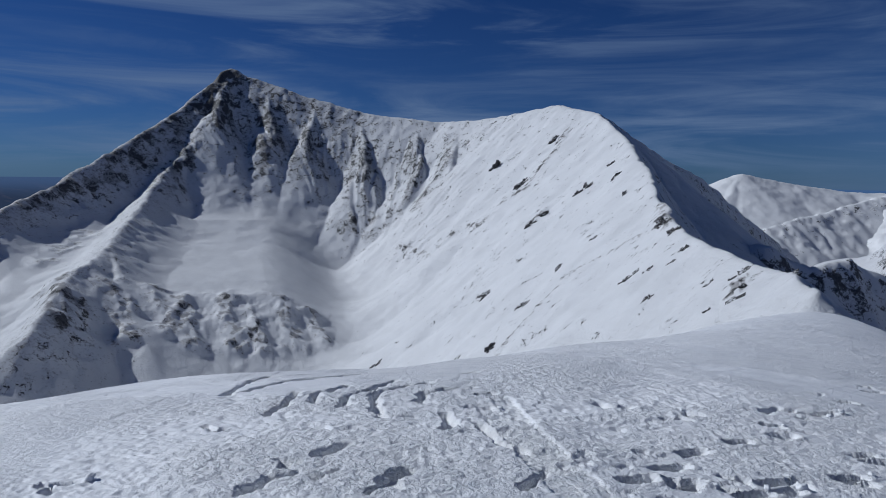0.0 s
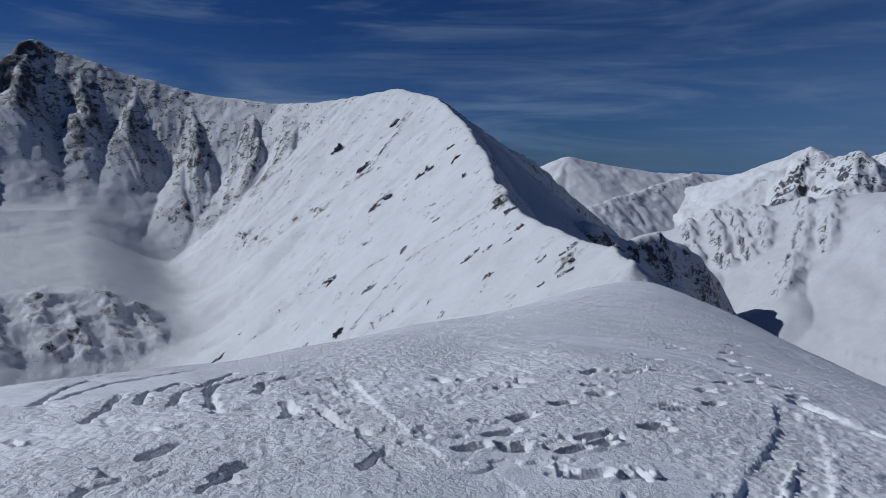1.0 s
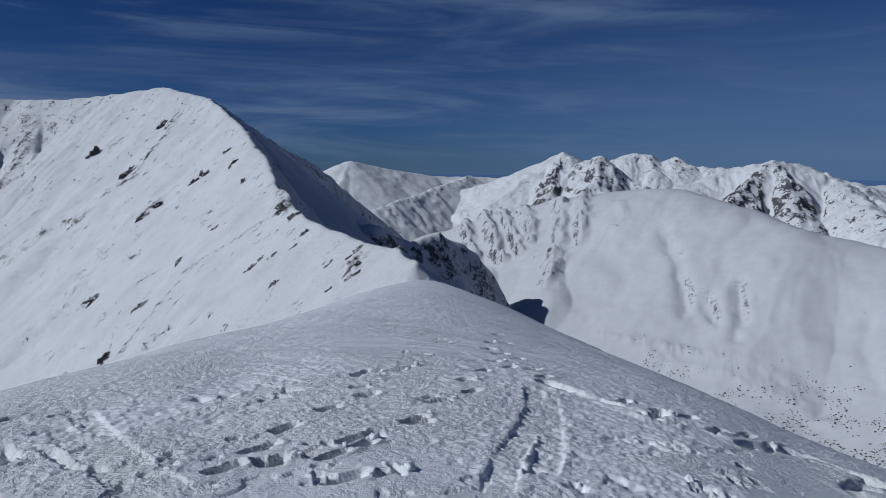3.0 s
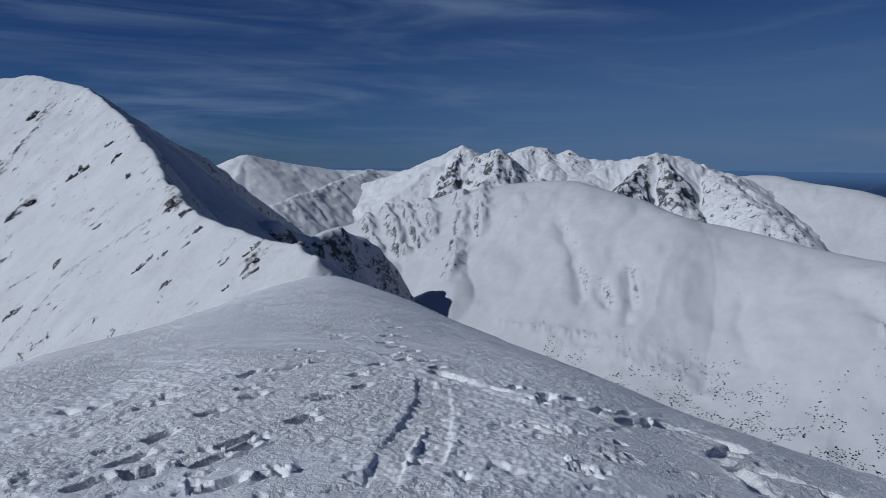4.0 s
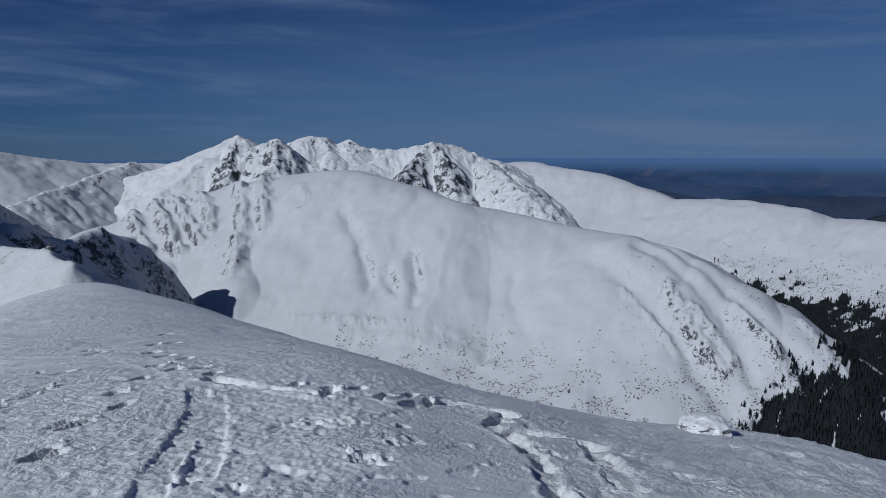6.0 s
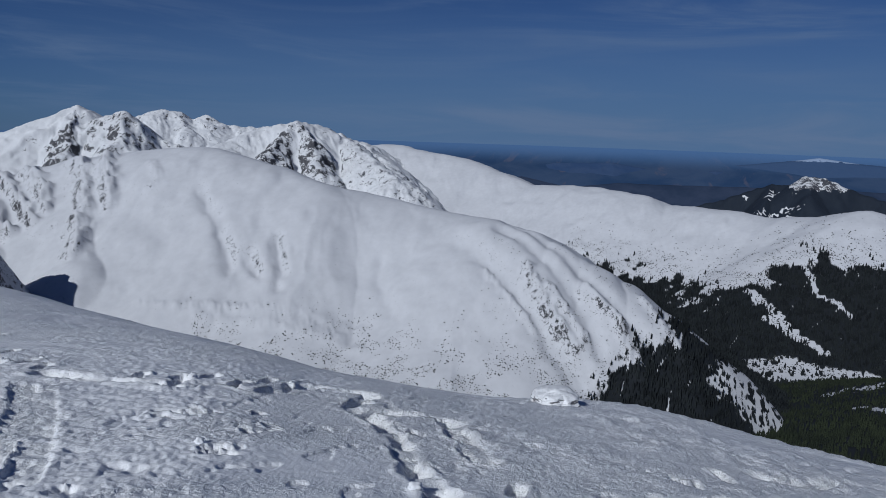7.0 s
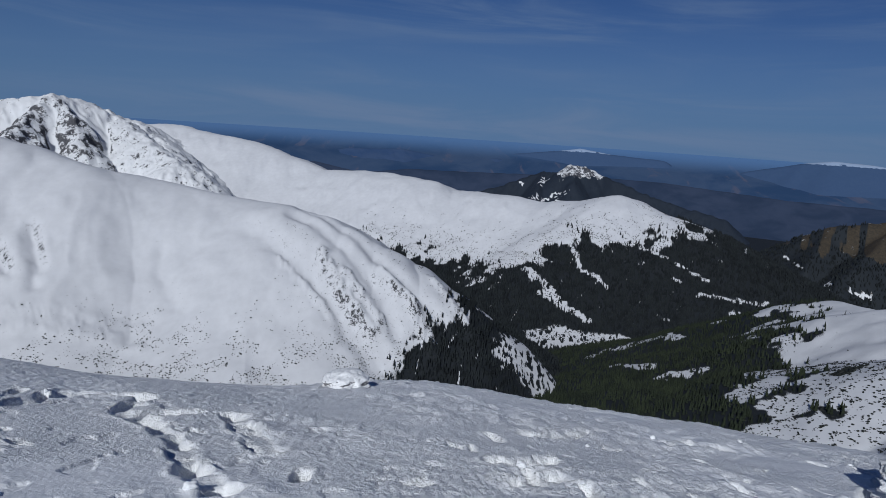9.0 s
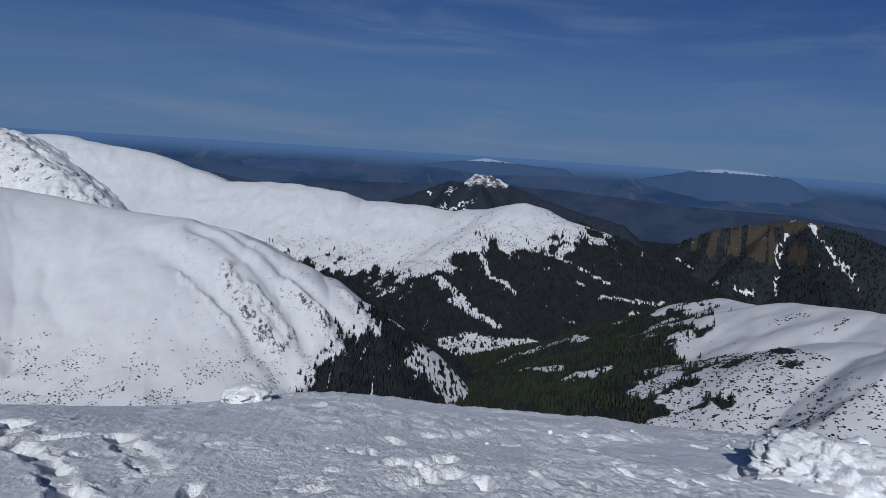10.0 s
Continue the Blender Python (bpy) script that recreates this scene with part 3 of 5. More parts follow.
class Massif:
    """A mountain's shape: its height and bareness at any place."""

    def __init__(self, lines, floor, soft=8.0, foot=25.0, rounding=0.0, rough=3.0, scale=60.0, gully=5.0, warp=8.0, steps=5, base=0.15, wood=None, streaks=(), furrows=70.0, reach=110.0, calm=0.4, hub=None, plain=0.12):
        self.hub, self.plain = hub, plain
        self.furrows, self.reach, self.calm = furrows, reach, calm
        self.base, self.wood, self.streaks = base, wood, streaks
        self.lines, self.floor, self.soft, self.foot, self.rounding = lines, floor, soft, foot, rounding
        self.rough, self.scale, self.gully, self.warp, self.steps = rough, scale, gully, warp, steps

    def at(self, x, y):
        wx = x + self.warp * fbm(x / self.scale / 1.3, y / self.scale / 1.3, 3)
        wy = y + self.warp * fbm(x / self.scale / 1.3 + 40, y / self.scale / 1.3 + 11, 3)
        floor = self.floor(x, y) if callable(self.floor) else self.floor
        z, rock, gully, crest = crest_field(wx, wy, self.lines, floor, self.soft, self.foot, self.rounding, self.furrows, self.reach)
        above = np.clip((z - floor) / 60.0, self.base, 1)
        bare = self.plain + 2.0 * np.clip(rock, 0, 0.6)
        z = z + self.gully * gully * above * (self.calm + 2.4 * np.clip(rock, 0, 0.4)) + self.rough * bare * above * ridged(x / self.scale, y / self.scale, self.steps, 0.55)
        if self.hub:
            # ribs and chutes that run up from the bottom of the bowl
            cx, cy, radius, wave, lift, stony = self.hub
            around = np.arctan2(x - cx, y - cy) * radius / wave + 0.35 * fbm(x / 80, y / 80, 3)
            rib = ridged(around, np.hypot(x - cx, y - cy) / 380, 4, 0.6) - 0.55
            weight = smooth(z - floor, 30, 110) * smooth(crest, 8, 75) * (0.1 + 0.9 * np.clip(rock * 8, 0, 1)) * (1 - 0.85 * smooth(x, 0, 90))
            z = z + lift * rib * weight
            rock = rock + stony * rib * weight
        for bare, width, bump, points in self.streaks:
            d = np.full(x.shape, 1e6)
            for (ax, ay), (bx, by) in zip(points[:-1], points[1:]):
                ux, uy = bx - ax, by - ay
                t = np.clip(((x - ax) * ux + (y - ay) * uy) / (ux * ux + uy * uy), 0, 1)
                d = np.minimum(d, np.hypot(x - ax - t * ux, y - ay - t * uy))
            hollow = bump < 0
            d = d + width * (0.25 if hollow else 0.7) * fbm(x / (width * 2.5), y / (width * 2.5), 2)
            near = np.exp(-np.clip(d / width, 0, 9) ** 2)
            rock = rock + bare * near * (1 if bare < 0 else smooth(fbm(x / (width * 0.9) + 5, y / (width * 0.9) - 3, 3, 0.6), -0.35, 0.35))
            z = z + bump * near * (1 + (0.1 if hollow else 0.6) * ridged(x / (width * 1.6), y / (width * 1.6), 3))
        return z, rock

    def build(self, name, az, r, count, material_, radii=None):
        a = np.radians(np.linspace(az[0], az[1], count[0]))
        rr = np.geomspace(r[0], r[1], count[1]) if radii is None else radii
        rr, a = np.meshgrid(rr, a, indexing="ij")
        x, y = -np.sin(a) * rr, np.cos(a) * rr
        z, rock = self.at(x, y)
        wood = self.wood(x, y, z) if self.wood else np.zeros(x.shape)
        return sheet(name, x, y, z, material_, attributes=(("rock", rock), ("wood", wood)))


EDGE = [(-180, .30, .12), (-136, .355, .17), (-120, .39, .18), (-106, .405, .18), (-90, .395, .18), (-80, .41, .17), (-73, .402, .155), (-65, .378, .145), (-58, .335, .14),
        (-48.6, .283, .145), (-43.5, .251, .145), (-38.4, .216, .145), (-35.3, .196, .145), (-33, .176, .145), (-30.6, .177, .145), (-27, .194, .14), (-23, .218, .135),
        (-18.5, .246, .13), (-11, .268, .11), (-4, .29, .10), (5, .313, .09), (36, .315, .09), (90, .30, .10), (180, .30, .12)]


def smooth_table(rows, width):
    """The same table at every half degree, evened out."""
    rows = np.array(rows)
    at = np.arange(-180, 180.1, 0.5)
    kernel = np.exp(-(np.arange(-24, 25) * 0.5 / width) ** 2)
    kernel /= kernel.sum()
    columns = [np.convolve(np.pad(np.interp(at, rows[:, 0], rows[:, i]), 24, mode="edge"), kernel, "valid") for i in (1, 2)]
    return np.stack([at] + columns, axis=1)


EDGE_SMOOTH = smooth_table(EDGE, 2.6)


def ground_shape(x, y):
    """The crest that the camera stands on: a low dome that steepens outwards and drops to the valleys."""
    r = np.hypot(x, y)
    az = np.degrees(np.arctan2(-x, y))
    table = EDGE_SMOOTH
    edge, a = np.interp(az, table[:, 0], table[:, 1]), np.interp(az, table[:, 0], table[:, 2])
    b = ((edge - a) / 2) ** 2 / 1.6
    turn = (0.75 - a) / (2 * b)
    q = np.minimum(r, turn)
    z = -a * q - b * q * q - 0.75 * (r - q) - 0.45 * np.maximum(r - 140, 0)
    low = -400 + 336 * np.clip((r - 3700) / 1240, 0, 1)
    return np.where(r > 2000, low, np.maximum(z, -400.0))


def all_prints():
    """Every mark in the snow: place, heading, half length, half width, depth."""
    dice = random.Random(5)
    marks = []
    for kind, points in TRAILS:
        if kind == "pit":
            for px, py in points:
                for i in range(3):
                    marks.append((px + dice.uniform(-0.12, 0.12), py + dice.uniform(-0.12, 0.12), dice.uniform(0, 3.1), dice.uniform(0.05, 0.13), dice.uniform(0.03, 0.06), dice.uniform(0.02, 0.06)))
        elif kind == "boot":
            for i, (px, py) in enumerate(points):
                # the feet are set across the slope
                head = dice.uniform(-0.05, 0.4)
                marks.append((px, py, head, dice.uniform(0.13, 0.18), dice.uniform(0.055, 0.08), dice.uniform(0.06, 0.10)))
        else:
            for (px, py), (qx, qy) in zip(points[:-1], points[1:]):
                length = math.hypot(qx - px, qy - py)
                head = math.atan2(qy - py, qx - px)
                if kind == "trench":
                    TRENCHES.append((px, py, qx, qy))
                    continue
                if kind == "crack":
                    CRACKS.append((px, py, qx, qy))
                    continue
                steps = max(2, int(length / 0.2))
                for i in range(steps):
                    f = (i + dice.uniform(-0.25, 0.25)) / steps
                    marks.append((px + f * (qx - px), py + f * (qy - py), head + dice.uniform(-0.2, 0.2), 0.2, 0.13, dice.uniform(0.015, 0.03)))
    return marks


TRENCHES, CRACKS = [], []
PRINTS = all_prints()


class Bins:
    """Places near the camera, sorted into squares of half a metre."""

    def __init__(self, x, y):
        near = np.nonzero((np.abs(x) < 16) & (np.abs(y) < 16))[0]
        key = (np.floor(x[near] * 2).astype(np.int64) + 40) * 100 + np.floor(y[near] * 2).astype(np.int64) + 40
        order = np.argsort(key, kind="stable")
        self.index, self.key = near[order], key[order]

    def inside(self, x0, x1, y0, y1):
        found = []
        for i in range(math.floor(x0 * 2), math.floor(x1 * 2) + 1):
            a = np.searchsorted(self.key, (i + 40) * 100 + math.floor(y0 * 2) + 40)
            b = np.searchsorted(self.key, (i + 40) * 100 + math.floor(y1 * 2) + 40, side="right")
            found.append(self.index[a:b])
        return np.concatenate(found)


def ground_relief(x, y):
    """Height of the snow and the depth of the marks in it."""
    z = ground_shape(x, y)
    r = np.hypot(x, y)
    near = np.clip((r - 0.8) / 0.8, 0, 1) * np.clip((300 - r) / 200, 0, 1)
    close = near * np.clip((90 - r) / 60, 0, 1)
    # long swells, wind-cut steps, crust
    crust = smooth(fbm(x / 5.0 + 3.1, y / 5.0 - 1.7, 2) + 0.25, -0.15, 0.35)
    z = z + near * (0.10 * fbm(x / 13, y / 13, 2) + 0.03 * fbm(x / 2.4, y / 2.4, 2))
    q = 2.2 * fbm(x / 2.6 + 0.25 * y / 2.6, y / 4.2 - 0.2 * x / 2.6, 4, 0.55) + 0.12 * x
    step = np.floor(q) + smooth(q - np.floor(q), 0.0, 0.07)
    z = z + close * 0.016 * (step - q) * smooth(fbm(x / 3.3 + 9, y / 3.3 + 4, 2), -0.3, 0.3)
    # chipped crust: small broken hollows
    chip = smooth(fbm(x / 0.55 + 30, y / 0.4 + 12, 3, 0.6), 0.5, 0.6) * smooth(fbm(x / 4 + 1, y / 4 + 2, 2), -0.1, 0.3)
    z = z - close * 0.022 * chip
    z = z + close * crust * (0.010 * ridged(x / 0.34, y / 0.24, 2, 0.6) + 0.012 * ridged(x / 0.13, y / 0.10, 2, 0.65))
    # drifted lumps on the windward side
    lumpy = smooth(-np.degrees(np.arctan2(-x, y)), 62, 92)
    z = z + close * lumpy * (0.045 * ridged(x / 1.1 + 3, y / 0.7, 3, 0.55) * smooth(fbm(x / 2.2, y / 2.2 + 8, 2), -0.35, 0.35))
    dug = np.zeros(x.size)
    shape, x, y = x.shape, x.ravel(), y.ravel()
    bins = Bins(x, y)
    for px, py, head, a, b, depth in PRINTS:
        m = bins.inside(px - 0.5, px + 0.5, py - 0.5, py + 0.5)
        if not len(m):
            continue
        dx, dy = x[m] - px, y[m] - py
        wob = 0.12 * perlin(x[m] / 0.09 + px, y[m] / 0.09 + py)
        u, v = dx * math.cos(head) + dy * math.sin(head), dy * math.cos(head) - dx * math.sin(head)
        d = ((u / a) ** 4 + (v / b) ** 4) ** 0.25 + wob
        pit = -depth * (1 - smooth(d, 0.82, 1.06))
        rim = 0.22 * depth * np.exp(-((d - 1.35) / 0.28) ** 2) * (1 + np.clip(u / a, -1, 1.5))
        old = dug[m]
        dug[m] = np.where(pit < -0.004, np.minimum(old, pit), old + np.where(old > -0.01, rim * 0.6, 0))
    for px, py, qx, qy in TRENCHES:
        reach = 0.6
        m = bins.inside(min(px, qx) - reach, max(px, qx) + reach, min(py, qy) - reach, max(py, qy) + reach)
        if not len(m):
            continue
        sx, sy = x[m], y[m]
        ux, uy = qx - px, qy - py
        t = np.clip(((sx - px) * ux + (sy - py) * uy) / (ux * ux + uy * uy), 0, 1)
        wide = 0.14 * (1 + 0.7 * perlin(sx / 0.42 + 3, sy / 0.42 + 8))
        d = np.hypot(sx - px - t * ux, sy - py - t * uy) / wide + 0.18 * perlin(sx / 0.1, sy / 0.1)
        deep = 0.1 * (1 + 0.4 * perlin(sx / 0.3 + 1, sy / 0.3)) * (0.3 + 0.7 * smooth(perlin(sx / 0.45 + 6, sy / 0.45 + 2), -0.25, 0.1))
        pit = -deep * (1 - smooth(d, 0.55, 1.15))
        rim = 0.25 * deep * np.exp(-((d - 1.4) / 0.35) ** 2)
        old = dug[m]
        dug[m] = np.where(pit < -0.004, np.minimum(old, pit), np.maximum(old, np.where(old > -0.01, rim, old)))
    for px, py, qx, qy in CRACKS:
        m = bins.inside(min(px, qx) - 0.4, max(px, qx) + 0.4, min(py, qy) - 0.4, max(py, qy) + 0.4)
        if not len(m):
            continue
        sx, sy = x[m] + 0.05 * perlin(x[m] / 0.17, y[m] / 0.17), y[m] + 0.07 * perlin(x[m] / 0.19 + 5, y[m] / 0.19)
        ux, uy = qx - px, qy - py
        t = np.clip(((sx - px) * ux + (sy - py) * uy) / (ux * ux + uy * uy), 0, 1)
        d = np.hypot(sx - px - t * ux, sy - py - t * uy) / (0.06 * (1 + 0.6 * perlin(sx / 0.3, sy / 0.3 + 4)))
        dug[m] = np.minimum(dug[m], -0.085 * (1 - smooth(d, 0.4, 1.2)))
    dug = dug.reshape(shape)
    return z + dug, dug


def ground_height(x, y):
    return ground_relief(x, y)[0]


def build_ground():
    fine = np.radians(np.linspace(42, -142, 1150))
    rest = np.radians(np.linspace(-142, -318, 60)[1:-1])
    az = np.concatenate([fine, rest])
    r = np.concatenate([[0.02, 0.4, 0.9, 1.4], np.geomspace(1.8, 2.6, 10), np.geomspace(2.6, 16, 440)[1:], np.geomspace(16, 60, 100)[1:], np.geomspace(60, 400, 70)[1:], np.geomspace(400, 2000, 20)[1:], np.linspace(2050, 4940, 40)])
    rr, a = np.meshgrid(r, az, indexing="ij")
    x, y = -np.sin(a) * rr, np.cos(a) * rr
    z, dug = ground_relief(x, y)
    ob = sheet("ground", x, y, z, [ground_mat, plain_mat, valley_mat], closed=True, attributes=(("dug_bright", smooth(np.abs(dug), 0.008, 0.03)),))
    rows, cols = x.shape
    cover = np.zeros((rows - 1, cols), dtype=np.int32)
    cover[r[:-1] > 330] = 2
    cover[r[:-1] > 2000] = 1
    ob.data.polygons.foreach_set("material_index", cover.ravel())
    tagged(ob, "wind-packed snow with boot prints, falling to valleys and a plain", "snow ground", kind="structure")
    return ob


build_ground()


TREE_LINE = [(-130, -190), (-113, -205), (-110, -226), (-108, -252), (-104, -238), (-102, -255), (-98, -320), (-95, -333), (-86, -325), (-80, -345)]
# open strips in the woods, snow chutes, and belts of dwarf pine: width and line
CLEAR_LONG = [
    (7, [(1539, -331), (1515, -335), (1494, -339), (1475, -344), (1452, -343), (1427, -342), (1404, -341), (1396, -348), (1388, -354), (1381, -360), (1363, -370), (1348, -380), (1334, -390)]),
    (10, [(1461, -225), (1434, -235), (1412, -246), (1388, -256), (1363, -265), (1338, -274), (1312, -282), (1284, -298), (1258, -314), (1233, -329)]),
    (13, [(1346, -250), (1322, -267), (1297, -283), (1276, -299)]),
    (5, [(1458, -491), (1444, -508), (1427, -524), (1412, -540), (1392, -565), (1371, -589), (1345, -610)]),
    (6, [(1364, -536), (1355, -542), (1346, -548), (1338, -554)]),
    (8, [(1306, -581), (1298, -604), (1294, -629), (1290, -654), (1286, -671), (1284, -689), (1282, -707)]),
    (9, [(1246, -619), (1253, -639)]),
    (4, [(1248, -471), (1236, -484), (1223, -496)]),
    (4, [(1515, -782), (1479, -774), (1435, -761)]),
    (3, [(1466, -660), (1465, -663), (1464, -665), (1463, -668)]),
    (4, [(1412, -649), (1407, -652), (1404, -655), (1400, -658)]),
    (52, [(1185, -246), (1180, -269), (1177, -291), (1176, -313), (1175, -336), (1170, -357)]),
]
CLEAR_SPUR = [
    (9, [(864, -407), (867, -420)]),
    (36, [(1047, -340), (919, -317)]),
    (24, [(1093, -261), (1038, -265), (977, -265), (939, -270)]),
    (9, [(807, -257), (772, -261), (743, -266), (723, -273)]),
    (12, [(951, -364), (881, -351), (847, -350)]),
    (13, [(666, -267), (661, -275), (655, -284), (647, -291)]),
    (10, [(786, -497), (788, -505)]),
]
CLEAR_DOME = [
    (46, [(770, -128), (797, -149)]),
    (46, [(763, -146), (776, -161)]),
    (30, [(743, -154), (750, -164), (758, -174), (768, -185)]),
    (12, [(729, -163), (723, -163), (717, -164), (711, -164)]),
]
CHUTE_BROWN = [
    (9, [(1665, -1275), (1655, -1262), (1639, -1244), (1621, -1225), (1608, -1217), (1595, -1209), (1580, -1200)]),
    (7, [(1580, -1200), (1546, -1175), (1508, -1148), (1465, -1117)]),
    (9, [(1641, -1335), (1627, -1330), (1615, -1326), (1603, -1323)]),
    (8, [(1603, -1323), (1593, -1329), (1574, -1327), (1554, -1324), (1527, -1323), (1498, -1321), (1471, -1319), (1448, -1317), (1426, -1314), (1406, -1313)]),
    (9, [(1551, -999), (1525, -985), (1507, -977), (1495, -972)]),
    (8, [(1490, -1016), (1491, -1033), (1485, -1046), (1484, -1062)]),
    (7, [(1451, -1217), (1449, -1229), (1466, -1258), (1470, -1276)]),
    (4, [(1762, -999), (1731, -1000), (1686, -991), (1641, -982)]),
]
PINES_SPUR = [
    (22, [(533, -312), (543, -329), (545, -341), (534, -346), (515, -343), (498, -341), (484, -339), (453, -334), (434, -337), (422, -344)]),
    (12, [(444, -322), (434, -328), (426, -335), (420, -342)]),
    (34, [(458, -271), (445, -275), (431, -278), (415, -279), (404, -283), (395, -289), (387, -295), (379, -300), (366, -301), (351, -301)]),
    (20, [(466, -280), (450, -287), (431, -291), (418, -297), (410, -307), (403, -317), (395, -325)]),
    (6, [(625, -394), (628, -385), (630, -375), (632, -366)]),
    (8, [(566, -440), (563, -446), (561, -452), (558, -459)]),
    (6, [(503, -433), (503, -442), (503, -451), (503, -460)]),
    (22, [(330, -301), (325, -309), (322, -316), (320, -326)]),
]
PINES_LONG = [
    (14, [(1567, -288), (1531, -292), (1499, -296), (1471, -300)]),
    (14, [(1518, -384), (1507, -398), (1497, -412), (1490, -427)]),
    (10, [(1633, -521), (1626, -532), (1620, -544), (1615, -555)]),
    (10, [(1569, -430), (1550, -441), (1534, -451), (1519, -462)]),
    (10, [(1557, -524), (1545, -528), (1531, -531), (1516, -534)]),
    (16, [(1562, -197), (1524, -220), (1493, -244), (1468, -267)]),
]
PINES_DOME = [
    (8, [(839, 49), (829, 44), (821, 40), (813, 36)]),
    (9, [(843, 8), (833, 0), (803, -9), (792, -17), (772, -24), (757, -31), (746, -38)]),
    (8, [(779, 38), (769, 29), (758, 21), (751, 12)]),
    (10, [(757, -11), (747, -29), (739, -47), (731, -65)]),
    (10, [(698, 28), (727, 14), (726, -2), (729, -18)]),
    (6, [(759, 102), (755, 84), (751, 66), (763, 49)]),
    (6, [(847, 191), (823, 161), (793, 131), (771, 103)]),
    (6, [(783, 65), (775, 50), (766, 36), (753, 23), (744, 9), (726, -5), (705, -18)]),
    (6, [(854, 94), (839, 71), (824, 48), (798, 25)]),
]
CLUMP_SPUR = [
    (6, [(469, -325), (470, -329), (473, -334), (475, -339)]),
    (5, [(469, -367), (462, -365), (451, -359), (444, -357)]),
    (5, [(424, -342), (422, -343), (421, -343), (419, -344)]),
]
SNOWCRAG_CRAG = [
    (18, [(3123, -527), (3137, -538), (3167, -553), (3132, -556)]),
    (14, [(3239, -436), (3237, -442), (3237, -447), (3237, -453)]),
    (22, [(2953, -463), (3004, -516), (2992, -559), (2944, -594)]),
    (16, [(3094, -700), (3085, -718), (3071, -734), (3068, -753)]),
    (14, [(3096, -630), (3076, -623), (3066, -617), (3053, -611)]),
]


def along(x, y, lines, ragged=0.5):
    """How near a place lies to one of the lines, 1 on it and 0 beyond its width."""
    c = np.zeros(x.shape)
    for width, points in lines:
        d = np.full(x.shape, 1e6)
        for (ax, ay), (bx, by) in zip(points[:-1], points[1:]):
            ux, uy = bx - ax, by - ay
            t = np.clip(((x - ax) * ux + (y - ay) * uy) / (ux * ux + uy * uy + 1e-6), 0, 1)
            d = np.minimum(d, np.hypot(x - ax - t * ux, y - ay - t * uy))
        c = np.maximum(c, 1 - smooth(d / width + ragged * fbm(x / (width * 1.2), y / (width * 1.2), 3), 0.6, 1.15))
    return c


def ridge_wood(x, y, z):
    """How wooded a place is: below the tree line, but for clearings and slides."""
    az = np.degrees(np.arctan2(-x, y))
    table = np.array(TREE_LINE)
    limit = np.interp(az, table[:, 0], table[:, 1])
    w = 1 - smooth(z - limit + 34 * fbm(x / 55, y / 55, 4, 0.6), -16, 18)
    gaps = smooth(ridged(az / 2.4 + z / 90, z / 160, 2), 1.36, 1.44) * (1 - smooth(np.hypot(x, y), 1700, 1800))
    return np.clip(w - along(x, y, CLEAR_LONG) * smooth(fbm(x / 9, y / 9, 2), -0.6, -0.25) - 0.8 * gaps, 0, 1)


def spur_wood(x, y, z):
    az = np.degrees(np.arctan2(-x, y))
    w = smooth(az + 6.0 * fbm(x / 40, y / 40, 4, 0.6), -122.0, -117.0) + smooth(np.hypot(x, y), 960, 1020)
    return np.clip(w - along(x, y, CLEAR_SPUR) * smooth(fbm(x / 7, y / 7, 2), -0.45, -0.1), 0, 1)


def dome_wood(x, y, z):
    az = np.degrees(np.arctan2(-x, y))
    w = (1 - smooth(z + 22 * fbm(x / 34, y / 34, 4, 0.6) - 26 * smooth(-az, 88, 92), -262, -240)) * (1 - smooth(az, -90, -86))
    return np.clip(w - smooth(ridged(az / 2.0 + z / 60, z / 120, 2), 1.28, 1.42) - along(x, y, CLEAR_DOME) * smooth(fbm(x / 7, y / 7, 2), -0.45, -0.1), 0, 1)


def hill_wood(x, y, z):
    az = np.degrees(np.arctan2(-x, y))
    open_grass = smooth(z + 18 * fbm(x / 60, y / 60, 3), -285, -250) * (1 - smooth(-az + 2 * fbm(x / 90, y / 90, 2), 127, 130.5))
    w = smooth(1.0 - open_grass + 0.9 * ridged(az / 1.6, z / 300, 2) * (z < -175), 0.55, 0.95)
    return np.clip(w - along(x, y, CHUTE_BROWN, 1.5) * smooth(fbm(x / 16, y / 16, 3), -0.35, 0.1), 0, 1)


def crag_wood(x, y, z):
    bare = smooth(z + 18 * fbm(x / 50, y / 50, 3), -196, -176) * (1 - smooth(np.hypot(x - 3095, y + 705), 90, 150))
    return np.clip(1 - bare - along(x, y, SNOWCRAG_CRAG, 1.0) * smooth(fbm(x / 16, y / 16, 3), -0.25, 0.1), 0, 1)


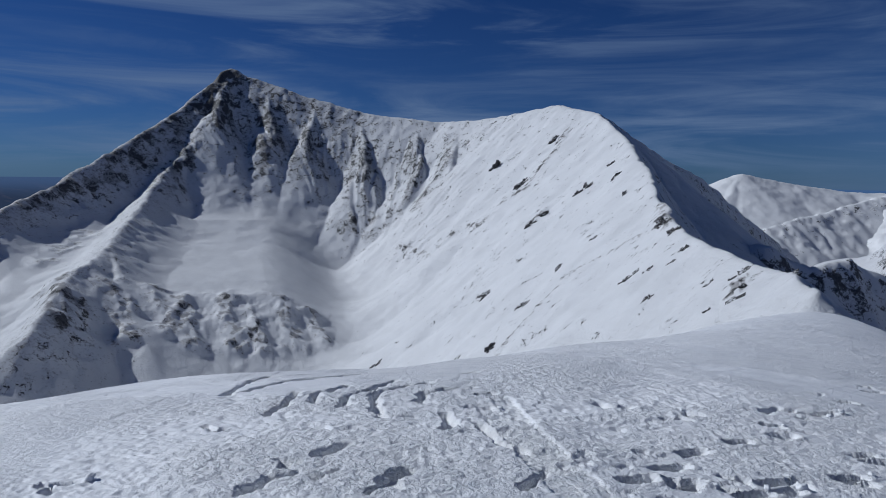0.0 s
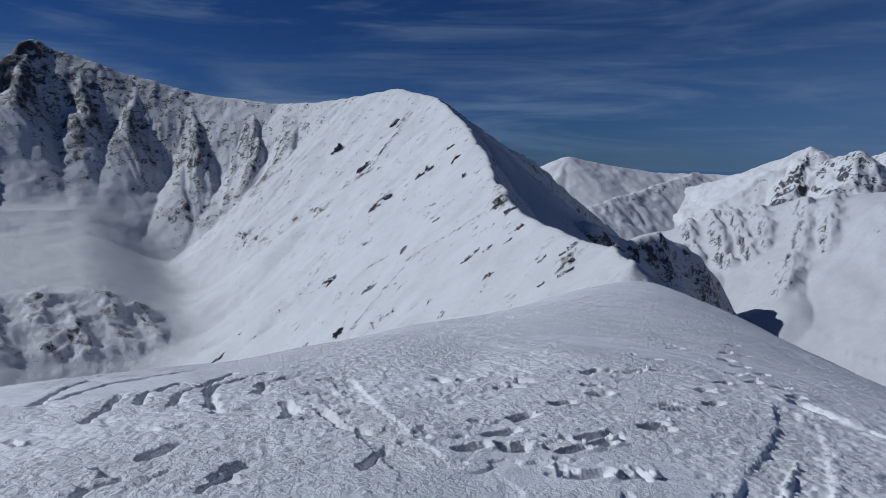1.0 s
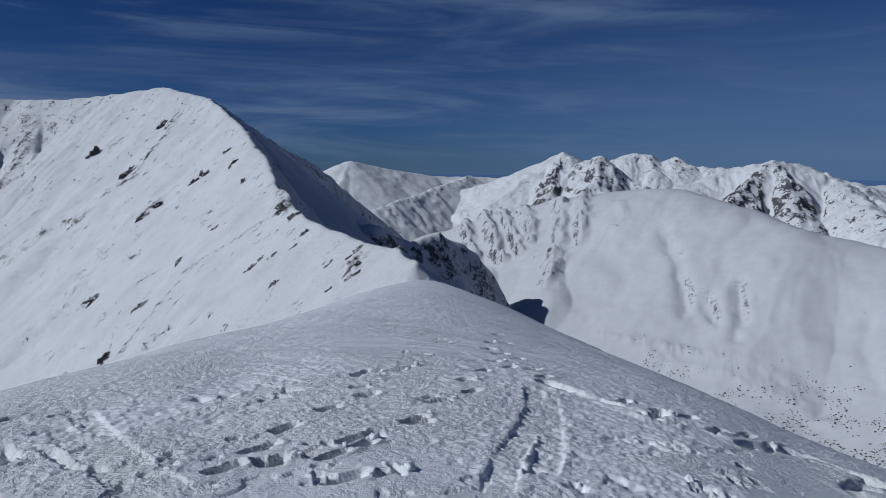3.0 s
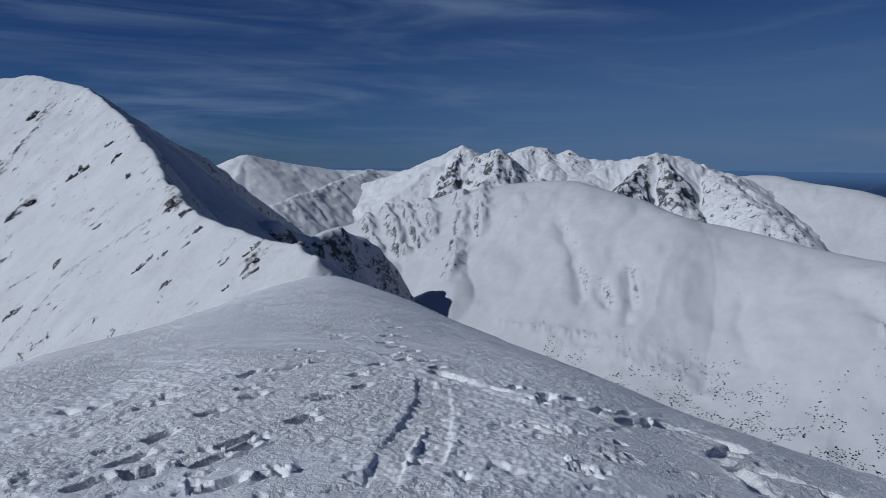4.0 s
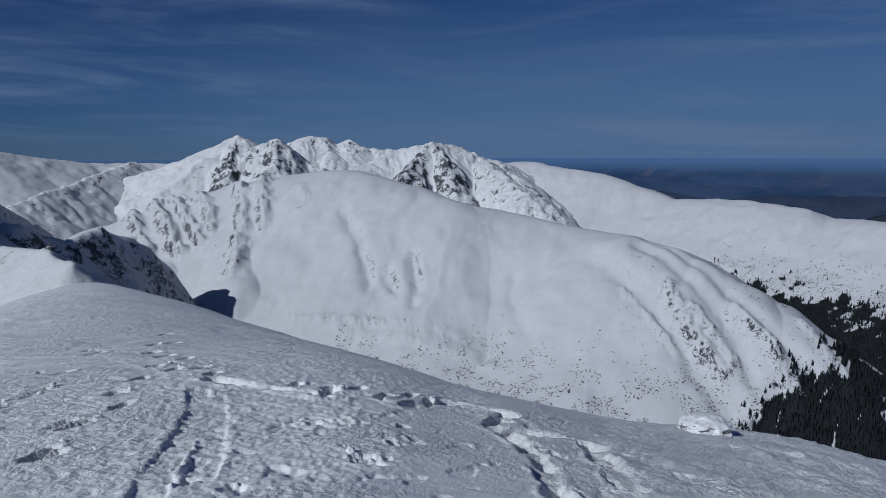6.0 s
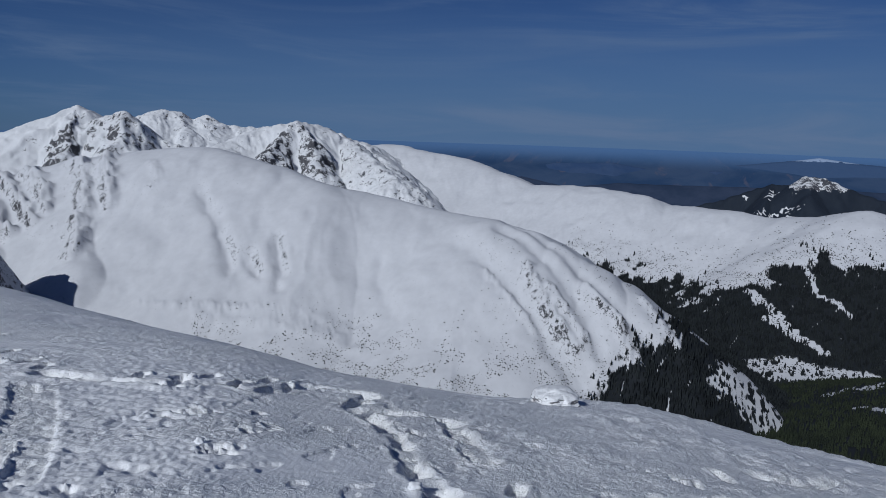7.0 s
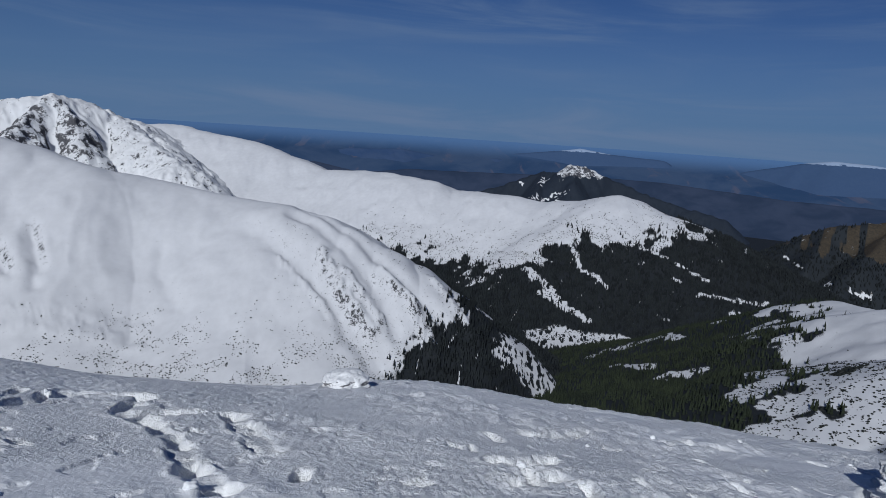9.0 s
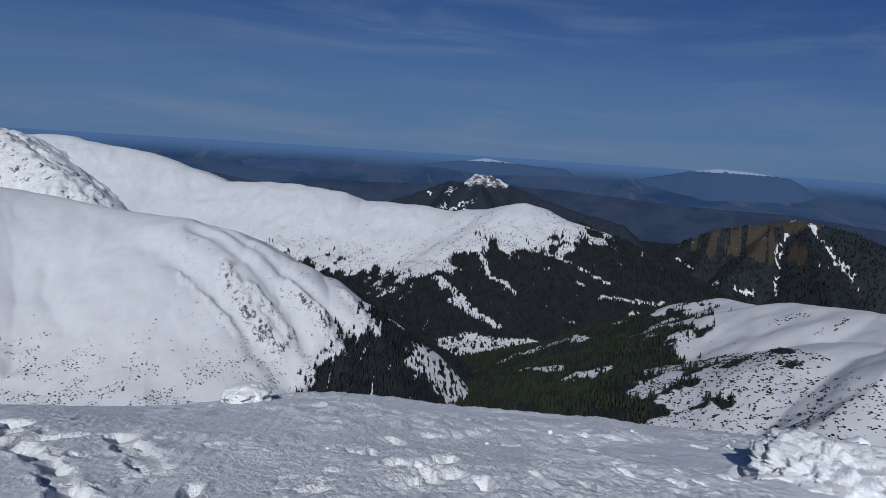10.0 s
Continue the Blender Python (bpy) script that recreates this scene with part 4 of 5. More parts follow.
BOWL_STREAKS = [(0.35, 2.5, 0.6, [(125, 352), (110, 381), (99, 402), (86, 421), (70, 400), (52, 385), (41, 378), (27, 353)]),
                (0.4, 7, 1.5, [(168, 903), (151, 868), (129, 841), (104, 814), (78, 834)]),
                (0.4, 5, 1.5, [(105, 678), (96, 669), (87, 670)]),
                (0.3, 9, 2, [(-71, 978), (-17, 872), (29, 869), (48, 813)]),
                (0.5, 2.5, 1.0, [(89, 190), (85, 184), (82, 180)]),
                (0.35, 4, 1.0, [(142, 417), (132, 390), (122, 350)]),
                (0.24, 30, 3, [(-592, 900), (-588, 1000), (-570, 1110), (-520, 1260), (-470, 1370)]),
                (0.2, 30, 3, [(-457, 1395), (-445, 1330), (-448, 1290)]),
                (0.26, 20, 4, [(-505, 905), (-500, 860), (-492, 800)]),
                (0.2, 18, 3, [(-478, 1215), (-470, 1160), (-455, 1110)]),
                (0.1, 30, 3, [(-375, 1380), (-300, 1355), (-240, 1345)]),
                (0.12, 45, 3, [(-338, 1250), (-335, 1190), (-340, 1130)]),
                (0.17, 32, 3, [(-180, 1120), (-120, 1115), (-60, 1085), (10, 1040)])]
# broken rocks along the edge of the terrace: direction, from and to (distance)
for turn, near, far, width in ((31.5, 690, 790, 16), (27.5, 700, 780, 12), (24.5, 715, 785, 13), (22.3, 690, 770, 12), (19.0, 690, 760, 13), (16.8, 680, 740, 8), (14.2, 690, 765, 13), (11.5, 700, 760, 10)):
    c, q = math.sin(radians(turn)), math.cos(radians(turn))
    BOWL_STREAKS.append((0.34, width, 3.5, [(-c * far, q * far), (-c * near + 14, q * near)]))
DOME_STREAKS = [(0.08, 14, 9, [(900, 960), (860, 904), (804, 851), (746, 803), (690, 754)]),
                (0.08, 12, 9, [(905, 900), (850, 850), (800, 800)]),
                (0.08, 12, 10, [(882, 1058), (823, 960), (789, 912)]),
                (0.08, 12, 11, [(850, 1150), (770, 1000), (730, 930)]),
                (0.08, 10, 10, [(865, 1110), (800, 985), (755, 905)]),
                (0.08, 12, 10, [(830, 1200), (745, 1050), (710, 985)]),
                (0.26, 8, 5, [(795, 133), (781, 121), (757, 104), (731, 84), (716, 64)]),
                (0.24, 6, 4, [(775, 100), (760, 88), (740, 66), (729, 53)]),
                (0.26, 8, 4, [(794, 60), (771, 34), (756, 14)]),
                (0.28, 7, 4, [(758, 18), (731, 1), (715, -12)]),
                (0.2, 5, 3, [(791, 187), (752, 146), (721, 110)]),
                (0.3, 8, 4, [(810, -10), (787, -31), (751, -66)]),
                (0.22, 8, 2, [(893, 798), (851, 746), (832, 741)]),
                (0.0, 11, -6, [(848, 665), (804, 602), (731, 529)]),
                (0.0, 9, -6, [(785, 492), (752, 465), (716, 445)]),
                (0.0, 8, -5, [(755, 524), (736, 492)]),
                (0.0, 15, -7, [(846, 240), (815, 205), (761, 138), (708, 85), (677, 50)]),
                (0.0, 11, -5.5, [(870, 185), (846, 148), (801, 90), (758, 54), (718, 32)]),
                (0.0, 9, -4.5, [(911, 184), (863, 127), (831, 80), (791, 36), (750, -20)]),
                (0.0, 7, -4, [(776, 572), (743, 532)]),
                (0.0, 6, -4, [(763, 516), (727, 478)]),
                (0.0, 6, -4, [(790, 490), (738, 448)]),
                (0.0, 10, -3, [(813, 340), (774, 328), (712, 275)]),
                (0.0, 7, 1.4, [(650, 608), (654, 492), (666, 380), (664, 303)]),
                (0.0, 6, 1.4, [(662, 560), (676, 447), (679, 335)]),
                (0.0, 6, 1.2, [(668, 520), (690, 430), (695, 320)])]


def bowl_floor(x, y):
    """The bottom of the bowl, and under the summit a terrace that breaks off towards the valley."""
    az, r = np.degrees(np.arctan2(-x, y)), np.hypot(x, y)
    bottom = -205 - 160 * np.clip((-18 - az) / 14, 0, 1) - 40 * np.clip((650 - r) / 300, 0, 1)
    terrace = np.interp(r + 7 * fbm(x / 55, y / 55, 3), (300, 560, 650, 725, 770, 830, 920, 1020, 1120), (-330, -250, -203, -164, -146, -136, -125, -110, -85))
    terrace = terrace + 1.5 * ridged(x / 32, y / 32, 4, 0.6) * smooth(r, 500, 640) * (1 - smooth(r, 765, 820))
    return bottom + (terrace - bottom) * smooth(az, 5, 16) * (1 - smooth(az, 34, 38) * smooth(r, 800, 1000)) * (1 - smooth(r, 1250, 1400))


bowl = Massif(BOWL, bowl_floor, soft=5, rough=5.0, scale=40, gully=5, calm=0.12, hub=(-120, 930, 400, 34, 5, 0.2), furrows=48, reach=85, warp=4, base=0.9, plain=0.03, steps=6, streaks=BOWL_STREAKS)
tagged(bowl.build("mountain", (46, -42), None, (720, 0), bowl_mat, np.concatenate([np.linspace(110, 560, 190), np.linspace(560, 1520, 400)[1:], np.linspace(1520, 1900, 14)[1:]])), "snowy mountain with a dark rocky summit and a wide bowl", "mountain")
knob = Massif(KNOB, -310, soft=8, rough=3, scale=45, gully=3, streaks=[(0.3, 22, 2, [(400, 736), (440, 735), (470, 745)])])
tagged(knob.build("mountain", (-20, -46), (600, 1200), (200, 120), knob_mat), "low rocky snow spur lying in deep shade", "mountain")


def dome_floor(x, y):
    az = np.degrees(np.arctan2(-x, y))
    return -285 - 140 * np.clip((-74 - az) / 14, 0, 1)


dome = Massif(DOME, dome_floor, soft=14, foot=30, rounding=0.8, rough=1.4, scale=80, gully=8, wood=dome_wood, streaks=DOME_STREAKS)
tagged(dome.build("mountain", (-22, -112), (320, 1800), (760, 300), dome_mat), "broad smooth white snow dome with shallow gullies", "mountain")
for lines, az, r, text in ((FAR_WEST, (-12, -62), (1500, 3000), "rounded snow-white mountain with a rocky foot"),
                           (FAR_SHARP, (-28, -66), (1600, 2900), "sharp snow peak with a black rocky crag"),
                           (FAR_TWIN, (-34, -72), (2600, 3600), "distant row of small snow peaks"),
                           (FAR_PYRAMID, (-44, -82), (1500, 3000), "snow pyramid with dark rocky ribs")):
    far = Massif(lines, -400, soft=3, rough=6 if lines is FAR_WEST else 8, scale=60, steps=6, gully=9 if lines is FAR_WEST else 20, warp=8, calm=0.25 if lines is FAR_WEST else 0.4, furrows=150 if lines is FAR_WEST else 70)
    tagged(far.build("mountain", az, r, (460, 190), far_mat), text, "mountain", group="far snow peaks")
long_ridge = Massif(LONG, -392, soft=14, foot=30, rounding=0.6, rough=9, scale=120, gully=17, furrows=95, wood=ridge_wood)
tagged(long_ridge.build("mountain", (-50, -126), (800, 3200), (620, 190), dome_mat), "long white ridge with forest on its lower slope", "mountain")
spur = Massif(SPUR, -415, soft=10, foot=30, rounding=0.5, rough=1.5, scale=60, gully=3, wood=spur_wood)
tagged(spur.build("mountain", (-98, -150), (350, 1400), (420, 180), dome_mat), "snowy spur dotted with dwarf pine and spruce", "mountain")
brown = Massif(BROWN, -420, soft=10, rough=6, scale=90, gully=12, wood=hill_wood, streaks=[(-1.2, width, -3, points) for width, points in CHUTE_BROWN])
tagged(brown.build("mountain", (-104, -150), (1300, 2700), (300, 120), brown_mat), "forested hill with brown grass and snow patches", "mountain")
crag = Massif(CRAG, -420, soft=10, rough=6, scale=90, gully=10, wood=crag_wood, streaks=[(-0.6, width, 0, points) for width, points in SNOWCRAG_CRAG[:3]])
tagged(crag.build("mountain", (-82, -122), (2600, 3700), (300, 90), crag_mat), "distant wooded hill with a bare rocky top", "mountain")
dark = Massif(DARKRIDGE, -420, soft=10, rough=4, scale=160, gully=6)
tagged(dark.build("hill", (-68, -150), (3200, 4640), (300, 80), hazed_forest_mat), "long dark forested hills far away", "hill")
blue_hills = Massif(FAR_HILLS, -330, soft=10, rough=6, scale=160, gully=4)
tagged(blue_hills.build("hill", (-72, -108), (4150, 4760), (300, 60), hazed_woods_mat), "low wooded hills far across the plain, blue with haze", "hill")
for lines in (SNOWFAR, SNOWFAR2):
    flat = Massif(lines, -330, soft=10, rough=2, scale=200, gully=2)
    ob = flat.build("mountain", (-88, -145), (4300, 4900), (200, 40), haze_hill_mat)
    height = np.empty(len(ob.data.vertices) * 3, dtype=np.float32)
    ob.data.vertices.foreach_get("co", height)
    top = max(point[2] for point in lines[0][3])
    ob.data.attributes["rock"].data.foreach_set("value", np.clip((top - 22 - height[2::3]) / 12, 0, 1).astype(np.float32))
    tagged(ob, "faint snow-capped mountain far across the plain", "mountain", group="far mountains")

# ---- trees and bushes ----
foliage_mat = plain_material("spruce_needles", (0.008, 0.010, 0.012, 1), (0.018, 0.022, 0.024, 1), 0.05)
valley_foliage_mat = plain_material("valley_spruce_needles", (0.011, 0.015, 0.011, 1), (0.023, 0.030, 0.017, 1), 0.05)
rock_mat = mountain_material("bare_rock", 2.2, 0.15, 0.34, (0.03, 0.03, 0.036, 1), (0.12, 0.115, 0.115, 1), patchy=0.8)
pine_mat = plain_material("dwarf_pine", (0.010, 0.013, 0.012, 1), (0.032, 0.035, 0.033, 1), 0.3)


def spruce(dice, skirts=((0.08, 0.45, 0.20), (0.30, 0.72, 0.15), (0.55, 1.0, 0.10))):
    """A small conifer, 1 m high: ragged skirts and a tip, with a stub of trunk."""
    verts, faces = [], []
    for base, top, width in skirts:
        n = len(verts)
        turn = dice.uniform(0, 6.28)
        for i in range(6):
            a = turn + i * math.pi / 3
            w = width * dice.uniform(0.7, 1.2)
            verts.append((math.cos(a) * w, math.sin(a) * w, base + dice.uniform(-0.05, 0.05)))
        verts.append((dice.uniform(-0.01, 0.01), dice.uniform(-0.01, 0.01), top))
        faces += [(n + i, n + (i + 1) % 6, n + 6) for i in range(6)]
    n = len(verts)
    verts += [(0.025, 0, -0.05), (-0.015, 0.02, -0.05), (-0.015, -0.02, -0.05), (0, 0, 0.3)]
    faces += [(n, n + 1, n + 3), (n + 1, n + 2, n + 3), (n + 2, n, n + 3)]
    return np.array(verts), np.array(faces)


def bush(dice):
    """A low cushion, 1 m across, with an uneven outline."""
    bm = bmesh.new()
    bmesh.ops.create_icosphere(bm, subdivisions=1, radius=0.5)
    for v in bm.verts:
        v.co *= dice.uniform(0.6, 1.25)
        v.co.z = v.co.z * 0.62 + 0.1
    verts = np.array([tuple(v.co) for v in bm.verts])
    faces = np.array([[v.index for v in f.verts] for f in bm.faces])
    bm.free()
    return verts, faces


def scatter(name, kinds, x, y, z, size, turn, material_, label, category):
    """Many small plants as one mesh."""
    all_verts, all_faces, base = [], [], 0
    which = rng.integers(0, len(kinds), len(x))
    for k, (verts, faces) in enumerate(kinds):
        m = which == k
        c, s = np.cos(turn[m])[:, None], np.sin(turn[m])[:, None]
        h = size[m][:, None]
        vx = (verts[None, :, 0] * c - verts[None, :, 1] * s) * h + x[m][:, None]
        vy = (verts[None, :, 0] * s + verts[None, :, 1] * c) * h + y[m][:, None]
        vz = verts[None, :, 2] * h + z[m][:, None]
        all_verts.append(np.stack([vx, vy, vz], axis=-1).reshape(-1, 3))
        all_faces.append((faces[None] + (np.arange(m.sum()) * len(verts))[:, None, None]).reshape(-1, 3) + base)
        base += m.sum() * len(verts)
    verts, faces = np.concatenate(all_verts), np.concatenate(all_faces)
    mesh = bpy.data.meshes.new(name)
    mesh.vertices.add(len(verts))
    mesh.vertices.foreach_set("co", verts.astype(np.float32).ravel())
    mesh.loops.add(faces.size)
    mesh.loops.foreach_set("vertex_index", faces.astype(np.int32).ravel())
    mesh.polygons.add(len(faces))
    mesh.polygons.foreach_set("loop_start", np.arange(0, faces.size, 3, dtype=np.int32))
    mesh.update(calc_edges=True)
    mesh.materials.append(material_)
    return tagged(new(name, mesh), label, category, kind="stuff")


def places(az, r, count):
    a = np.radians(rng.uniform(az[1], az[0], count))
    rr = np.sqrt(rng.uniform(r[0] ** 2, r[1] ** 2, count))
    return -np.sin(a) * rr, np.cos(a) * rr


def wooded(massif, az, r, count):
    x, y = places(az, r, count)
    z, _ = massif.at(x, y)
    keep = rng.random(len(x)) < massif.wood(x, y, z)
    return x[keep], y[keep], z[keep]


dice = random.Random(3)
spruces = [spruce(dice) for _ in range(8)]
far_spruces = [spruce(dice, ((0.0, 0.6, 0.24), (0.35, 1.0, 0.17))) for _ in range(8)]
bushes = [bush(dice) for _ in range(8)]
for massif, az, r, count, label in ((long_ridge, (-80, -125), (1000, 1950), 52000, "dark spruce forest on the lower slope of the ridge"),
                                    (spur, (-98, -126), (380, 1350), 24000, "dark spruce forest on the flank of the spur"),
                                    (dome, (-84, -108), (560, 1000), 15000, "dark spruces at the foot of the snow dome"),
                                    (brown, (-108, -146), (1450, 2250), 16000, "dark forest on the brown hill")):
    x, y, z = wooded(massif, az, r, count)
    if massif is dome:
        # the spruces along the upper edge of the wood stand singly
        single = np.argsort(-z)[:150]
        stand = np.stack([x[single], y[single], z[single]], axis=1)
        x, y, z = np.delete(x, single), np.delete(y, single), np.delete(z, single)
    near = massif in (spur, dome)
    scatter("spruce_forest", spruces if near else far_spruces, x, y, z, rng.uniform(4, 9, len(x)) * np.where(np.hypot(x, y) > 780, 0.75, 1.0) if near else rng.uniform(5, 11, len(x)), rng.uniform(0, 6.28, len(x)), valley_foliage_mat if massif is spur else foliage_mat, label, "forest")


def spruce_tree():
    """A spruce 1 m high: a tapered trunk and a crown of drooping, ragged boughs."""
    tree = new("spruce_tree")
    bm = bmesh.new()
    bmesh.ops.create_cone(bm, segments=6, radius1=0.022, radius2=0.006, depth=0.9, cap_ends=True, matrix=Matrix.Translation((0, 0, 0.4)))
    part("trunk", bm, bark_mat, tree)
    bm = bmesh.new()
    for tier in range(8):
        base, width = 0.08 + 0.105 * tier, 0.2 * (1 - tier / 9) ** 0.8
        tip = bm.verts.new((0, 0, min(1.0, base + 0.24)))
        ring = []
        for i in range(14):
            w = width * (dice.uniform(0.85, 1.2) if i % 2 else dice.uniform(0.4, 0.6))
            turn = i * math.pi / 7 + tier * 0.4
            ring.append(bm.verts.new((math.cos(turn) * w, math.sin(turn) * w, base - (0.035 if i % 2 else 0.0) + dice.uniform(-0.015, 0.015))))
        for i in range(14):
            bm.faces.new((ring[i], ring[(i + 1) % 14], tip))
    part("crown", bm, foliage_mat, tree)
    tagged(tree, "tall dark spruce standing in snow at the forest edge", "spruce tree", group="spruces at the forest edge")
    return tree


def part(name, bm, material_, parent, label=""):
    mesh = bpy.data.meshes.new(name)
    bm.to_mesh(mesh)
    bm.free()
    mesh.materials.append(material_)
    ob = new(name, mesh)
    ob.parent = parent
    if label:
        tagged(ob, label)
    return ob


bark_mat = plain_material("spruce_bark", (0.05, 0.04, 0.034, 1), (0.09, 0.075, 0.065, 1), 6.0)
models = [spruce_tree() for _ in range(4)]
for i, (px, py, pz) in reversed(list(enumerate(stand))):
    size = dice.uniform(5.5, 10.0)
    m = Matrix.Translation((px, py, pz - 0.05 * size)) @ Matrix.Rotation(dice.uniform(0, 6.28), 4, "Z") @ Matrix.Diagonal((size, size, size, 1))
    if i < 4:
        models[i].matrix_world = m
    else:
        copy_thing(models[i % 4], m)

table = np.array(TREE_LINE)
for massif, az, r, count, reach, size, belts, label in (
        (dome, (-50, -95), (480, 1000), 70000, (-282, -200), (0.7, 2.4), [], "dark dwarf pines and stones on the snowy foot of the dome"),
        (dome, (-76, -100), (600, 1000), 36000, (-240, -120), (0.5, 1.9), PINES_DOME, "dwarf pines and stones on the ribs of the dome"),
        (long_ridge, (-84, -122), (1200, 2000), 130000, (0, 120), (1.3, 3.8), PINES_LONG, "dwarf pines sprinkled above the tree line"),
        (spur, (-110, -146), (330, 900), 130000, (-260, -150), (0.8, 2.3), PINES_SPUR, "dwarf pines sprinkled over the snowy spur")):
    x, y = places(az, r, count)
    z, _ = massif.at(x, y)
    level = z - np.interp(np.degrees(np.arctan2(-x, y)), table[:, 0], table[:, 1]) if massif is long_ridge else z
    low = 1 - smooth(level, *reach)
    sparse = 0.35 * low * smooth(fbm(x / 30 + 7, y / 30, 3) + 0.8 * low, 0.25, 0.75)
    if massif is dome:
        sparse = sparse if not belts else 0.25 * sparse
        sparse = sparse * 2.4 if not belts else sparse
    belt = along(x, y, belts, 0.9) * smooth(fbm(x / 6, y / 6, 3), -0.15, 0.35) if belts else 0.0
    keep = rng.random(len(x)) < np.maximum(sparse * (0.8 if massif is spur else 1.0), (0.4 if massif is dome else 0.7) * belt)
    x, y, z = x[keep], y[keep], z[keep]
    scatter("dwarf_pines", bushes, x, y, z, size[0] + (size[1] - size[0]) * rng.random(len(x)) ** 2, rng.uniform(0, 6.28, len(x)), pine_mat, label, "shrubs")
x, y = places((-118, -132), (400, 620), 20000)
z, _ = spur.at(x, y)
keep = rng.random(len(x)) < along(x, y, CLUMP_SPUR, 0.6)
scatter("dwarf_pines", bushes, x[keep], y[keep], z[keep], rng.uniform(1.5, 3.5, int(keep.sum())), rng.uniform(0, 6.28, int(keep.sum())), pine_mat, "dense dark clumps of dwarf pine on the spur", "shrubs")

# ---- rocks and lumps of snow ----
snow_mat = plain_material("loose_snow", (0.68, 0.70, 0.73, 1), (0.78, 0.79, 0.81, 1), 9.0, rough=0.7)
rime_mat = mountain_material("rime_on_stone", 0.28, 0.62, 0.9, (0.10, 0.10, 0.11, 1), (0.25, 0.25, 0.26, 1), snow=(0.78, 0.79, 0.81, 1), bump=1.8, patchy=0.5)


def lump(size, detail, jag, seed, squash=(1, 1, 1)):
    """A rough, closed stone or clod."""
    bm = bmesh.new()
    bmesh.ops.create_icosphere(bm, subdivisions=detail, radius=1.0)
    for v in bm.verts:
        p = v.co.copy()
        n = noise.noise(p * 1.3 + Vector((seed * 3.7, 0, 0))) * 0.5 + noise.noise(p * 3.1 + Vector((0, seed * 5.1, 0))) * 0.3 + noise.noise(p * 7.0 + Vector((0, 0, seed))) * 0.15 + (abs(noise.noise(p * 11.0 + Vector((seed, seed, 0)))) - 0.2) * 0.16
        v.co = p * (1 + jag * n)
        v.co = Vector((v.co.x * squash[0], v.co.y * squash[1], v.co.z * squash[2])) * size
    mesh = bpy.data.meshes.new("lump")
    bm.to_mesh(mesh)
    bm.free()
    return mesh


OUTCROPS = [(90, 313, 2.8), (94, 289, 2.2), (81, 249, 2.2), (92, 195, 2.3), (79, 171, 2.0), (66, 126, 1.2), (122, 351, 3.9), (107, 281, 2.2), (99, 275, 1.9), (168, 642, 4.2),
            (155, 580, 3.8), (142, 509, 3.3), (87, 155, 1.5), (90, 213, 1.2), (102, 663, 7.5), (90, 658, 5.6), (136, 623, 6.0), (156, 902, 9.0), (103, 841, 9.0), (85, 460, 3.7),
            (58, 441, 4.7), (38, 560, 6.5), (33, 390, 4.1), (78, 982, 7.0), (118, 324, 2.9), (110, 460, 2.5), (76, 180, 1.0), (95, 312, 2.1), (87, 182, 1.7), (-58, 576, 4.3)]


def outcrop(seed):
    """A broken rib of rock, 2 m long, one jagged block."""
    bm = bmesh.new()
    bmesh.ops.create_icosphere(bm, subdivisions=4, radius=1.0)
    for v in bm.verts:
        p = Vector((v.co.x * 1.1, v.co.y * 0.5, v.co.z * 0.4))
        shift = Vector((seed * 4.3, seed * 1.7, 0))
        cut = 0.8 * noise.noise(p * 2.2 + shift) + 0.55 * abs(noise.noise(p * 5.0 + shift)) + 0.3 * noise.noise(p * 11.0 + shift)
        v.co = p * (0.85 + cut)
    mesh = bpy.data.meshes.new("outcrop")
    bm.to_mesh(mesh)
    bm.free()
    return mesh


stones = [outcrop(i) for i in range(6)]
for s in stones:
    s.materials.append(rock_mat)
def slope_height(px, py):
    pz = bowl.at(np.array([px]), np.array([py]))[0][0]
    if math.hypot(px, py) < 140:
        pz = max(pz, float(ground_height(np.array([px]), np.array([py]))[0]))
    return pz


for i, (cx, cy, size) in enumerate(OUTCROPS):
    # a cluster of broken ribs that runs down the slope, which falls towards -x
    for k in range(6):
        px, py = cx + size * dice.uniform(-0.9, 0.9), cy + size * dice.uniform(-0.9, 0.9)
        one = size * dice.uniform(0.3, 0.75) * (1.5 if k == 0 else 1.0)
        ob = new("rock_outcrop", stones[(i + k) % 6])
        ob.matrix_world = Matrix.Translation((px, py, slope_height(px, py) - 0.1 * one)) @ Euler((dice.uniform(-0.3, 0.3), -0.7 + dice.uniform(-0.3, 0.3), dice.uniform(-1.5, 1.5))).to_matrix().to_4x4() @ Matrix.Diagonal((one, one * dice.uniform(0.8, 1.4), one * dice.uniform(0.8, 1.2), 1))
        tagged(ob, "dark jagged rock outcrop standing out of the snow slope", "rock", group="rocks on the snow slope")


def on_ground(px, py, sink=0.0):
    return float(ground_height(np.array([px]), np.array([py]))[0]) - sink


rock = lump(0.50, 5, 0.5, 11, (1.0, 0.8, 0.42))
rock.materials.append(rime_mat)
cairn = new("snowy_boulder", rock)
cairn.location = (12.3, 1.0, on_ground(12.3, 1.0) + 0.12)
tagged(cairn, "rime-crusted boulder on the edge of the snow crest", "boulder")

